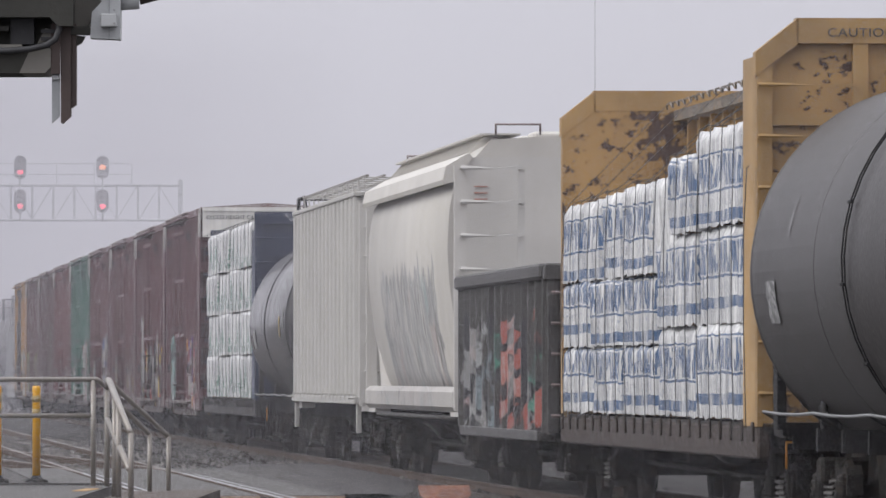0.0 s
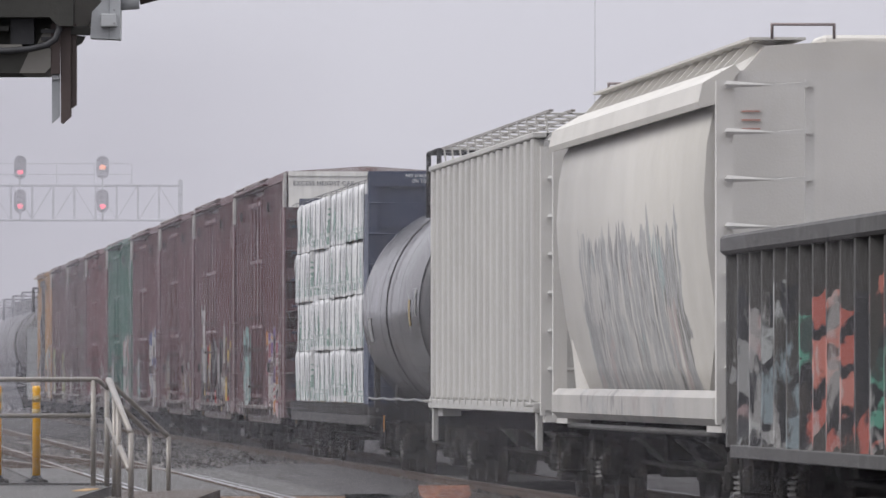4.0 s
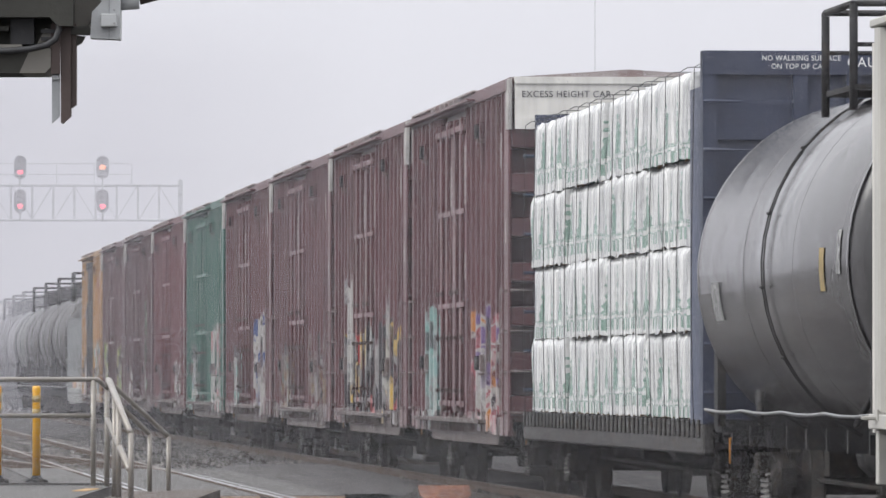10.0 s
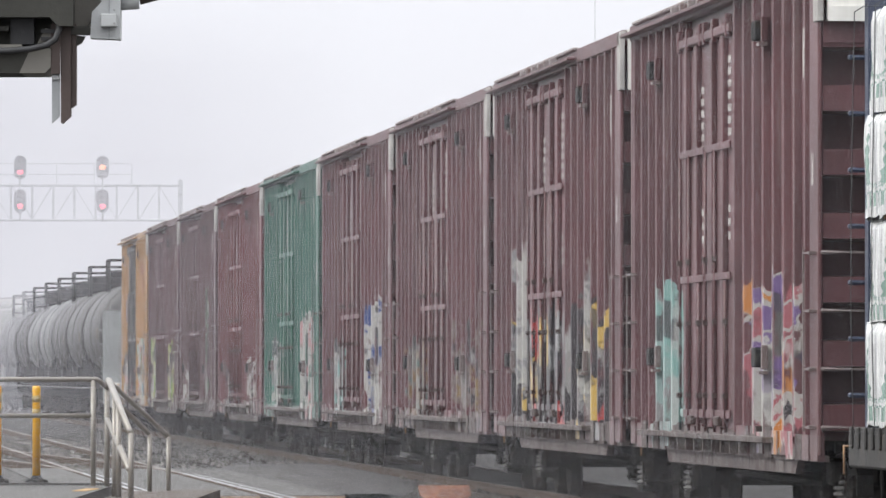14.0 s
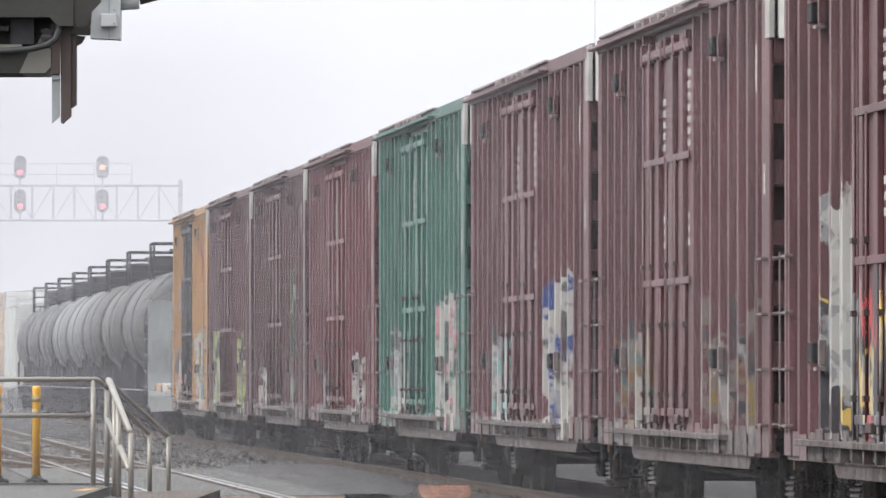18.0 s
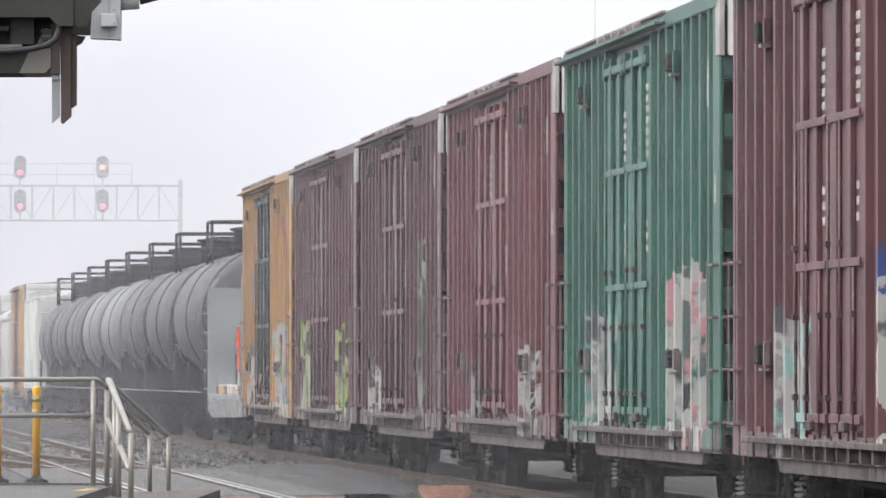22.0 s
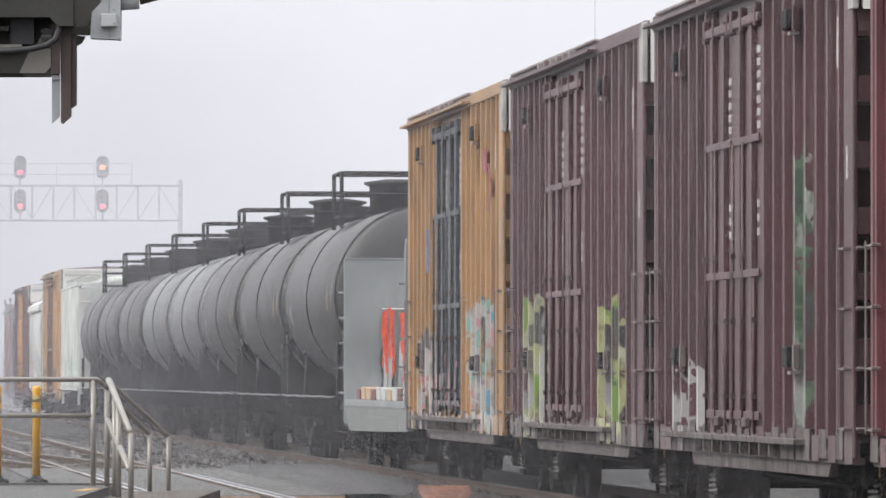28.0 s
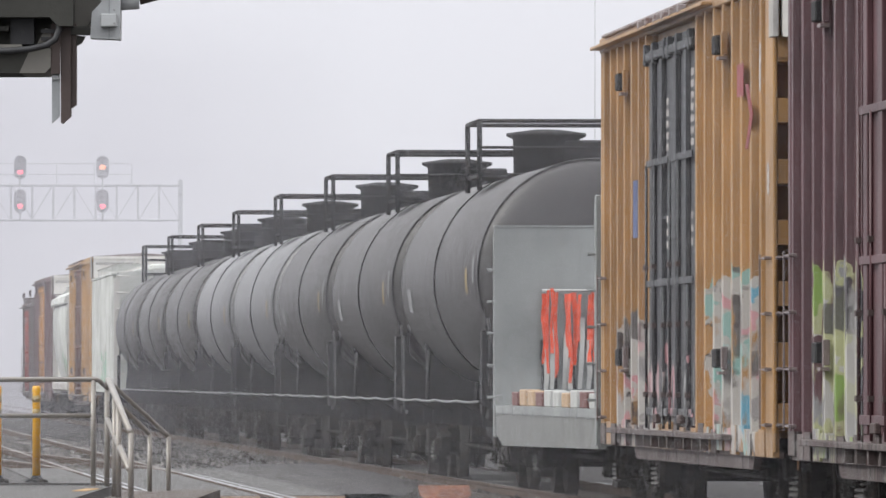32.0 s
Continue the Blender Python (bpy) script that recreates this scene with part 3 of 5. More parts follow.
        part("box_bracket", bx(-1.58, -1.50, yb - 0.12, yb + 0.10, zb - 0.155, zb - 0.125), grab_grey, car)
    # stencilled blocks too worn to read
    half_w = (d1 - d0) / 2 - 0.06
    for j, (yl, zt, m) in enumerate(((d0 + 0.04 + 0.42 * half_w - 0.42, 4.42, 7), (dm + 0.02 + 0.42 * half_w - 0.42, 4.20, 6))):
        for i in range(m):
            z = zt - i * 0.115
            part("stencil_bar", bx(-1.4745, -1.4705, yl + 0.05 * ((i * 3 + j) % 3), yl + 0.29, z, z + 0.068), stencil_white, car)
        for i in range(3):
            part("stencil_bar", bx(-1.4745, -1.4705, yl + 0.06, yl + 0.26, 2.75 + i * 0.13, 2.82 + i * 0.13), stencil_white, car)
    if streak_mark:
        part("stencil_mark", bx(-1.527, -1.5235, near + 0.90, near + 1.02, top - 1.05, top - 0.62), stencil_white, car)
        part("stencil_mark", bx(-1.4595, -1.4555, near + 1.10, near + 1.34, top - 1.75, top - 0.66), stencil_white, car)
        part("stencil_mark", bx(-1.519, -1.5155, near + 0.30, near + 0.44, top - 2.0, top - 1.72), stencil_white, car)
    moving(car, y)
    return car


corner_pale = surface("corner_pale", (0.34, 0.325, 0.31), 0.6, var=0.2, streak=0.5, second=(0.16, 0.11, 0.105), amount=0.36, scale=3)
lock_iron = surface("lock_iron", (0.055, 0.036, 0.034), 0.7, var=0.35, second=(0.13, 0.085, 0.07), amount=0.36, scale=5)
P, FIRST = 18.0, 190.6
crate_paint_red = surface("emblem_red", (0.20, 0.035, 0.04), 0.6)
patch_blue = surface("patch_blue", (0.05, 0.07, 0.16), 0.6)
tags = {
    1: [(-6.3, -2.2, 0.7, 2.3, [PURPLE, (0.3, 0.1, 0.12), PURPLE, (0.3, 0.1, 0.12), BLACK, ORANGE, WHITE], 0.5), (3.4, 6.8, 0.7, 2.4, [TEAL, (0.24, 0.33, 0.32), TEAL, SILVER, (0.24, 0.33, 0.32)], 0.56)],
    2: [(-6.8, 6.5, 0.6, 2.2, [YEL, BLACK, SILVER, brown, YEL, RED, SILVER, BLACK], 0.8), (-4, -3, 1.2, 3.0, [SILVER, WHITE], 0.37), (4, 6, 1.2, 3.0, [SILVER, WHITE], 0.37)],
    3: [(-7, -2, 0.7, 2.1, [brown, brown, (0.2, 0.14, 0.05), brown, BLACK, (0.16, 0.13, 0.12)], 0.4), (3, 7, 0.7, 1.9, [(0.1, 0.15, 0.14), brown, (0.16, 0.1, 0.05), (0.16, 0.15, 0.14)], 0.37)],
    4: [(-5.6, -2.1, 0.7, 2.6, [BLUE, WHITE, BLUE, BLUE, (0.4, 0.4, 0.36), WHITE], 0.7), (3, 5.6, 0.7, 2.0, [TEAL, WHITE, SILVER], 0.56)],
    5: [(-6.4, -2.6, 0.7, 2.5, [WHITE, PINK, WHITE, SILVER, BLACK, WHITE], 0.43), (3, 6.4, 0.7, 2.2, [WHITE, (0.1, 0.25, 0.2), WHITE, SILVER], 0.43)],
    6: [(-6.0, -2.6, 0.7, 1.8, [WHITE, brown, BLACK, brown, WHITE], 0.31), (3, 6, 0.7, 1.6, [brown, SILVER, brown, BLACK], 0.31)],
    7: [(-4.6, -3.4, 0.7, 3.4, [(0.05, 0.08, 0.05), brown, (0.1, 0.15, 0.1)], 0.43), (4, 7, 0.7, 1.5, [SILVER, brown, WHITE], 0.31)],
    8: [(-5.6, -2.6, 0.7, 2.2, [LIME, (0.33, 0.34, 0.16), BLACK, (0.33, 0.34, 0.16)], 0.8), (3.6, 7, 0.7, 2.4, [LIME, SILVER, BLACK, (0.33, 0.34, 0.19), WHITE, (0.33, 0.34, 0.19)], 0.7)],
    9: [(-6.5, -2.2, 0.7, 2.4, [TEAL, WHITE, BLACK, (0.1, 0.28, 0.38), PINK, SILVER, WHITE], 0.6), (2.6, 7.4, 0.7, 2.1, [SILVER, BLACK, WHITE, PINK, WHITE], 0.55)],
}
box_labels = {1: "brown box car with purple graffiti and warning panel", 2: "brown box car with yellow and white graffiti", 3: "brown box car with faded graffiti marks", 4: "brown box car with blue and white graffiti",
              5: "green box car with pale sprayed letters", 6: "reddish brown box car with white scrawls", 7: "dark brown box car with black drips", 8: "brown box car with lime green graffiti", 9: "yellow box car with black doors and graffiti"}
for i in range(1, 10):
    base = {5: (0.028, 0.098, 0.074), 9: (0.30, 0.165, 0.06), 6: (0.105, 0.029, 0.034), 7: (0.070, 0.029, 0.033), 8: (0.078, 0.034, 0.039)}.get(i, brown)
    pm = car_paint("box_paint", base, 0.46, tags[i], sill=0.55)
    dmat = car_paint("door_paint", (0.035, 0.037, 0.042), 0.55, [(-8, 8, 0.7, 1.6, [PINK, BLACK, SILVER, BLACK], 0.5)]) if i == 9 else None
    made = box_car(box_labels[i], FIRST + P * (i - 1) + 7.95, pm, door_mat=dmat, top=5.1)
    if i == 9:
        part("emblem_square", bx(-1.528, -1.5235, -5.6, -5.05, 4.05, 4.35), crate_paint_red, made, "faded red square emblem")
        part("emblem_chevron", prism(B(), [(-6.0, 4.15), (-5.75, 4.15), (-6.15, 3.85), (-5.75, 3.55), (-6.0, 3.55), (-6.4, 3.85)], -1.528, -1.5235), crate_paint_red, made, "dark red chevron emblem")
        part("blue_patch", bx(-1.528, -1.5235, 4.6, 5.1, 2.9, 3.5), patch_blue, made, "small blue patch")


# ---- tank cars ----
pipe_grey = surface("pipe_grey", (0.19, 0.19, 0.195), 0.45, 0.5)
tank_black = surface("tank_black", (0.036, 0.033, 0.034), 0.5, var=0.25, scale=0.8, fine=20, bump=0.02, streak=0.2, second=(0.048, 0.044, 0.044), amount=0.4)
tank_gloss = surface("tank_gloss", (0.078, 0.076, 0.080), 0.21, 0.0, var=0.12, scale=0.5, fine=2, bump=0.0)
tank_pale = surface("tank_pale", (0.11, 0.11, 0.115), 0.45, var=0.2, scale=0.7, fine=15, bump=0.04, streak=0.4)


def tank_car(label, y, half, r, cz, paint, bands=3, marks=True, pipe=True):
    car = thing("tank_car", label, "tank car", "freight train")
    fr = half + 0.45
    underframe(car, fr, fr - 1.75)
    prof = [(-half, 0.0)]
    hd = 0.34
    for i in range(1, 9):
        a = i / 8 * math.pi / 2
        prof.append((-half + hd * (1 - math.cos(a)), r * math.sin(a)))
    prof += [(-a, b) for a, b in prof[8::-1]]
    part("tank", lathe(B(), prof, 56, 0, cz), paint, car, "riveted steel tank barrel")
    for i in range(1, bands):
        yy = -half + hd + i * (2 * half - 2 * hd) / bands
        ring = lathe(B(), [(yy - 0.03, r - 0.004), (yy - 0.02, r + 0.003), (yy + 0.02, r + 0.003), (yy + 0.03, r - 0.004)], 56, 0, cz)
        for f in ring.faces:
            f.smooth = False
        part("seam_band", ring, paint, car)
    for s in (-1, 1):
        yy = s * (half - hd)
        part("head_band", lathe(B(), [(yy - 0.06, r - 0.001), (yy - 0.04, r + 0.005), (yy + 0.04, r + 0.005), (yy + 0.06, r - 0.001)], 56, 0, cz), paint, car)
        bm = prism(B(), [(-1.2, 0.95), (1.2, 0.95), (1.25, cz - 0.55 * r), (0.9, cz - 0.75 * r), (-0.9, cz - 0.75 * r), (-1.25, cz - 0.55 * r)], s * (half - 1.6) - 0.12, s * (half - 1.6) + 0.12, "y")
        part("saddle", bm, underframe_black, car)
        part("end_platform", bx(-1.4, 1.4, min(s * fr, s * (fr - 0.7)), max(s * fr, s * (fr - 0.7)), 0.92, 1.04), underframe_black, car)
        for xx in (-1.38, 1.38):
            part("end_handrail", tube(B(), [(xx, s * (fr - 0.1), 1.0), (xx, s * (fr - 0.1), 1.95), (xx, s * (fr - 0.45), 2.2), (xx, s * (fr - 0.75), 2.1)], 0.02), underframe_black, car)
        bm = box(B(), -1.46, -1.38, s * (fr - 0.62) - 0.16, s * (fr - 0.62) + 0.16, 0.98, 2.05)
        part("end_post", bm, underframe_black, car)
        for xx in (-1.2, -0.5):
            part("brace", rod(B(), (xx - 0.1, s * (half - 2.6), 1.05), (xx, s * (half - 1.7), cz - 0.62 * r), 0.03), underframe_black, car)
    bm = B()
    pts = [(-1.52, -fr + 0.2 + i * (2 * fr - 0.4) / 12, 1.14 - 0.018 * (i % 3 != 0)) for i in range(13)]
    tube(bm, pts, 0.016, 6)
    part("side_handrail", bm, pipe_grey, car, "silver pipe handrail")
    for i in range(0, 13, 3):
        part("handrail_bracket", rod(B(), pts[i], (-1.2, pts[i][1], 0.95), 0.02), underframe_black, car)
    # ladder pipes round the barrel
    if pipe:
        for dy in (-0.09, 0.09):
            arc = [(-(r + 0.04) * math.sin(a), dy, cz + (r + 0.04) * math.cos(a)) for a in [0.5 + i * 0.13 for i in range(17)]]
            part("ladder_pipe", tube(B(), arc, 0.008, 5), underframe_black, car)
        for i in range(0, 17, 3):
            a = 0.5 + i * 0.13
            p = (-(r + 0.05) * math.sin(a), 0, cz + (r + 0.05) * math.cos(a))
            part("ladder_clamp", rod(B(), (p[0], -0.11, p[2]), (p[0], 0.11, p[2]), 0.017, 5), underframe_black, car)
    # dome, platform and rails on top
    top = cz + r
    part("dome", lathe_z(B(), 0, 0, [(top - 0.15, 0.44), (top + 0.44, 0.46), (top + 0.48, 0.55), (top + 0.52, 0.55), (top + 0.57, 0.2)], 20), underframe_black, car)
    part("valve_box", bx(0.1, 0.75, -0.4, 0.4, top - 0.1, top + 0.42, 0.03), underframe_black, car)
    part("platform", bx(-1.0, 1.0, -1.1, 1.1, top - 0.1, top - 0.05), underframe_black, car)
    for yy in (-1.05, 1.05):
        for xx in (-1.0, 1.0):
            part("rail_post", rod(B(), (xx, yy, top - 0.28), (xx, yy, top + 0.66), 0.04), underframe_black, car)
        part("platform_rail", rod(B(), (-1.0, yy, top + 0.66), (1.0, yy, top + 0.66), 0.032), underframe_black, car)
        part("platform_rail", rod(B(), (-1.0, yy, top + 0.3), (1.0, yy, top + 0.3), 0.022), underframe_black, car)
    for xx in (-1.0, 1.0):
        part("platform_rail", rod(B(), (xx, -1.05, top + 0.66), (xx, 1.05, top + 0.66), 0.032), underframe_black, car)
    if marks:
        for yy, a0, w, m in ((-half + 1.9, 1.50, 0.34, faded_yellow), *(() if paint is tank_gloss else ((-half + 1.75, 1.14, 0.05, stencil_grey), (-half + 3.9, 1.16, 0.05, stencil_grey), (half - 3.2, 1.18, 0.05, stencil_grey))), (half - 2.3, 1.62, 0.7, stencil_grey), (-half + 0.75, 1.42, 0.28, stencil_grey)):
            bm = B()
            last = None
            for i in range(5):
                a = a0 + i * 0.055
                p = [bm.verts.new((-(r + 0.012) * math.sin(a), yy + dy, cz + (r + 0.012) * math.cos(a))) for dy in (0, w)]
                if last:
                    bm.faces.new((last[0], last[1], p[1], p[0]))
                last = p
            part("stencil_mark", bm, m, car)
    moving(car, y)
    return car


faded_yellow = surface("faded_yellow", (0.26, 0.19, 0.075), 0.6, second=(0.12, 0.11, 0.1), amount=0.4, scale=5)
stencil_grey = surface("stencil_grey", (0.3, 0.3, 0.3), 0.6, second=(0.08, 0.08, 0.085), amount=0.5, scale=7)
tank_car("dark grey tank car with yellow warning marks", 79.1 - 7.6, 7.6, 1.70, 2.38, tank_black)
tank_car("shiny dark grey tank car behind a hopper car", 160.7, 6.3, 1.65, 2.42, tank_gloss)
for i in range(8):
    tank_car("pale dusty grey tank car in a row" if i in (3, 4) else "black tank car with railed top platform", 376.0 + 16.2 * i, 7.35, 1.5, 2.77, tank_pale if i in (3, 4) else tank_black)


# ---- covered hoppers ----
hopper_white = car_paint("hopper_white", (0.50, 0.48, 0.445), 0.5, [(-5.4, 5.6, 1.0, 2.95, [(0.22, 0.225, 0.235), (0.18, 0.185, 0.195), (0.20, 0.27, 0.28), (0.30, 0.245, 0.24), (0.36, 0.35, 0.34), (0.22, 0.23, 0.24)], 0.9)], worn=(0.42, 0.38, 0.33), streak=0.05, var=0.07, strength=0.75)
hopper_grey = car_paint("hopper_grey", (0.385, 0.375, 0.355), 0.5, worn=(0.38, 0.34, 0.3), streak=0.06, var=0.08)
ladder_white = surface("ladder_white", (0.46, 0.45, 0.43), 0.5, var=0.08)
end_grey = car_paint("end_grey", (0.50, 0.485, 0.46), 0.5, worn=(0.4, 0.36, 0.32), streak=0.1, var=0.08)


def hopper_base(car, half, paint):
    underframe(car, half, half - 1.7)
    for i in range(4):
        yc = -half + 3.0 + i * (2 * half - 6.0) / 3
        bm = B()
        lo = [bm.verts.new(p) for p in ((-0.4, yc - 0.35, 0.42), (0.4, yc - 0.35, 0.42), (0.4, yc + 0.35, 0.42), (-0.4, yc + 0.35, 0.42))]
        hi = [bm.verts.new(p) for p in ((-1.35, yc - 1.4, 1.2), (1.35, yc - 1.4, 1.2), (1.35, yc + 1.4, 1.2), (-1.35, yc + 1.4, 1.2))]
        for a in range(4):
            bm.faces.new((lo[a], lo[(a + 1) % 4], hi[(a + 1) % 4], hi[a]))
        bm.faces.new(lo)
        part("hopper_chute", bm, hopper_under, car)
        part("chute_gate", bx(-0.5, 0.5, yc - 0.4, yc + 0.4, 0.33, 0.42), truck_iron, car)


def hopper_end(car, half, inset, top, paint, s=-1):
    ye = s * (half - inset)
    bm = B()
    a = [bm.verts.new(p) for p in ((-1.38, ye, top), (1.38, ye, top), (1.38, ye, 2.3), (-1.38, ye, 2.3))]
    b = [bm.verts.new(p) for p in ((1.38, ye - s * 1.2, 1.15), (-1.38, ye - s * 1.2, 1.15))]
    bm.faces.new(a)
    bm.faces.new((a[3], a[2], b[0], b[1]))
    part("end_sheet", bm, paint, car, "grey end sheet")
    for xx in (-1.42, 1.42):
        part("end_post", bx(xx - 0.08, xx + 0.08, min(s * half, s * (half - 0.14)), max(s * half, s * (half - 0.14)), 1.0, top - 0.12), paint, car)
    end_rungs(car, ladder_white, -1.40, -0.62, s * half, s, 1.54, 0.45, 7, 0.026)
    part("ladder_rail", bx(-0.65, -0.56, min(s * half, s * (half - 0.05)), max(s * half, s * (half - 0.05)), 1.0, top - 0.1), ladder_white, car)
    part("end_deck", bx(-1.45, 1.45, min(s * half, s * (half - 1.4)), max(s * half, s * (half - 1.4)), 0.92, 1.06), paint, car)


sill_grey = car_paint("sill_grey", (0.36, 0.345, 0.325), 0.55, [(-5.4, 5.6, 0.6, 1.9, [(0.24, 0.2, 0.2), (0.27, 0.27, 0.27), (0.22, 0.23, 0.24), (0.33, 0.31, 0.3)], 0.7)], worn=(0.3, 0.26, 0.22), streak=0.25, var=0.12, strength=0.6)
hopper_under = surface("hopper_under", (0.065, 0.062, 0.06), 0.7, var=0.3, streak=0.4)


def round_hopper(label, y, half, paint, lift=0.0):
    car = thing("covered_hopper", label, "hopper car", "freight train")
    hopper_base(car, half, paint)
    t = 4.30 + lift
    sec = [(-1.22, 1.30), (-1.30, 1.55), (-1.42, 2.1), (-1.50, 2.7), (-1.53, 3.2), (-1.50, 3.7), (-1.44, 4.0)]
    bm = prism(B(), sec + [(-1.2, t + 0.05), (1.2, t + 0.05)] + [(-a, b) for a, b in sec[::-1]], -half + 0.9, half - 0.9, "y")
    for f in bm.faces:
        f.smooth = len(f.verts) == 4
    part("body", bm, paint, car, "white bulging side with a large faded spray patch")
    for s in (-1, 1):
        part("top_flange", prism(B(), [(s * 1.42, t - 0.22), (s * 1.58, t - 0.26), (s * 1.60, t - 0.2), (s * 1.56, t - 0.02), (s * 1.25, t + 0.16), (s * 1.2, t + 0.1)], -half + 0.7, half - 0.7, "y"), paint, car)
        part("side_sill", bx(min(s * 1.1, s * 1.52), max(s * 1.1, s * 1.52), -half + 0.1, half - 0.1, 0.98, 1.32, 0.07), sill_grey, car, "grey-white boxed side sill")
        part("under_pipe", rod(B(), (s * 1.38, -half + 1.0, 0.90), (s * 1.38, half - 1.0, 0.90), 0.035), hopper_under, car)
    bm = prism(B(), [(-1.2, t + 0.05), (-0.95, t + 0.34), (0, t + 0.40), (0.95, t + 0.34), (1.2, t + 0.05)], -half + 0.8, half - 0.8, "y")
    part("roof", bm, paint, car)
    for i in range(18):
        yy = -half + 1.1 + i * (2 * half - 2.2) / 17
        part("roof_bracket", prism(B(), [(-1.25, t + 0.14), (-1.0, t + 0.42), (-0.7, t + 0.42), (-0.95, t + 0.3)], yy - 0.03, yy + 0.03, "y"), paint, car)
    part("running_board", bx(-1.1, -0.55, -half + 0.8, half - 0.8, t + 0.40, t + 0.425), paint, car)
    for s in (-1, 1):
        part("roof_grab", tube(B(), [(-0.9, s * (half - 0.6), t + 0.4), (-0.9, s * (half - 0.6), t + 0.54), (-0.3, s * (half - 0.6), t + 0.54), (-0.3, s * (half - 0.6), t + 0.4)], 0.016), grab_grey, car)
    for i in range(8):
        yy = -half + 1.6 + i * (2 * half - 3.2) / 7
        part("roof_hatch", bx(-0.35, 0.45, yy - 0.5, yy + 0.5, t + 0.36, t + 0.46, 0.03), paint, car)
    for s in (-1, 1):
        hopper_end(car, half, 0.75, t + 0.1, end_grey, s)
    for i in range(3):
        part("stencil_bar", bx(-1.18, -1.0, -half + 0.728, -half + 0.74, 4.0 - i * 0.085, 4.018 - i * 0.085), stencil_red, car)
    moving(car, y)
    return car


rust_run = surface("rust_run", (0.30, 0.19, 0.11), 0.8, var=0.3)
stencil_red = surface("stencil_red", (0.38, 0.2, 0.16), 0.6)


def ribbed_hopper(label, y, half, paint):
    car = thing("covered_hopper", label, "hopper car", "freight train")
    hopper_base(car, half, paint)
    t = 4.34
    bm = prism(B(), [(-1.43, 1.1), (-1.43, t - 0.1), (-1.35, t), (1.35, t), (1.43, t - 0.1), (1.43, 1.1)], -half + 0.25, half - 0.25, "y")
    part("body", bm, paint, car)
    n = 17
    for i in range(n):
        yy = -half + 0.55 + i * (2 * half - 1.1) / (n - 1)
        prof = [(-1.42, yy - 0.24), (-1.54, yy - 0.16), (-1.555, yy - 0.11), (-1.555, yy + 0.11), (-1.54, yy + 0.16), (-1.42, yy + 0.24)]
        bm = prism(B(), prof, 1.16, t - 0.07, "z")
        part("side_rib", bm, paint, car)
    part("top_chord", bx(-1.565, -1.40, -half + 0.2, half - 0.2, t - 0.06, t + 0.01, 0.012), paint, car)
    part("side_sill", bx(-1.565, -1.40, -half + 0.1, half - 0.1, 1.03, 1.15, 0.008), paint, car, "pale side sill with a toothed lip")
    for i in range(n):
        yy = -half + 0.55 + i * (2 * half - 1.1) / (n - 1)
        part("sill_tooth", bx(-1.575, -1.562, yy - 0.22, yy + 0.05, 1.10, 1.19), paint, car)
        if i % 2 == 0:
            part("rust_run", bx(-1.4335, -1.4295, yy + 0.27, yy + 0.31, 1.35, 2.05 - 0.12 * (i % 3)), rust_run, car, "thin tan rust run")
    for yy in (-half + 0.3, half - 0.3):
        part("jack_post", bx(-1.52, -1.44, yy - 0.08, yy + 0.08, 0.58, 1.03, 0.01), paint, car)
        part("sill_loop", tube(B(), [(-1.57, yy - 0.35, 1.12), (-1.66, yy - 0.35, 1.12), (-1.66, yy - 0.1, 1.12), (-1.57, yy - 0.1, 1.12)], 0.014, 5), paint, car)
    bm = prism(B(), [(-1.4, t), (0, t + 0.14), (1.4, t)], -half + 0.25, half - 0.25, "y")
    part("roof", bm, paint, car)
    for i in range(13):
        yy = -half + 0.6 + i * (2 * half - 1.2) / 12
        part("board_post", tube(B(), [(-1.35, yy, t), (-1.38, yy, t + 0.24), (-0.6, yy, t + 0.24)], 0.013, 5), paint, car)
    for xx in (-1.38, -1.12, -0.86):
        part("running_board", bx(xx, xx + 0.05, -half + 0.1, half - 0.1, t + 0.25, t + 0.275), galvanised, car)
    for i in range(6):
        yy = -half + 1.8 + i * (2 * half - 3.6) / 5
        part("roof_hatch", bx(-0.4, 0.4, yy - 0.6, yy + 0.6, t + 0.1, t + 0.26, 0.04), paint, car)
    for s in (-1, 1):
        hopper_end(car, half + 0.15, 0.45, t - 0.05, end_grey, s)
    moving(car, y)
    return car


ribbed_hopper("light grey covered hopper car with ribbed sides", 145.4, 8.75, hopper_grey)
round_hopper("white covered hopper car with bulging graffiti-sprayed sides", 125.9, 9.1, hopper_white)

# ---- centre beam cars and their loads ----
yellow_rust = car_paint("yellow_rust", (0.34, 0.205, 0.075), 0.6, rust=(0.055, 0.032, 0.024), rust_amount=0.46, streak=0.3)
yellow_plain = car_paint("yellow_plain", (0.34, 0.21, 0.08), 0.6, rust=(0.07, 0.04, 0.028), rust_amount=0.28, streak=0.3)
navy = car_paint("navy", (0.028, 0.038, 0.075), 0.5, worn=(0.08, 0.09, 0.13), streak=0.3)
deck_dark = surface("deck_dark", (0.028, 0.026, 0.026), 0.8, var=0.4, second=(0.06, 0.045, 0.035), amount=0.4)


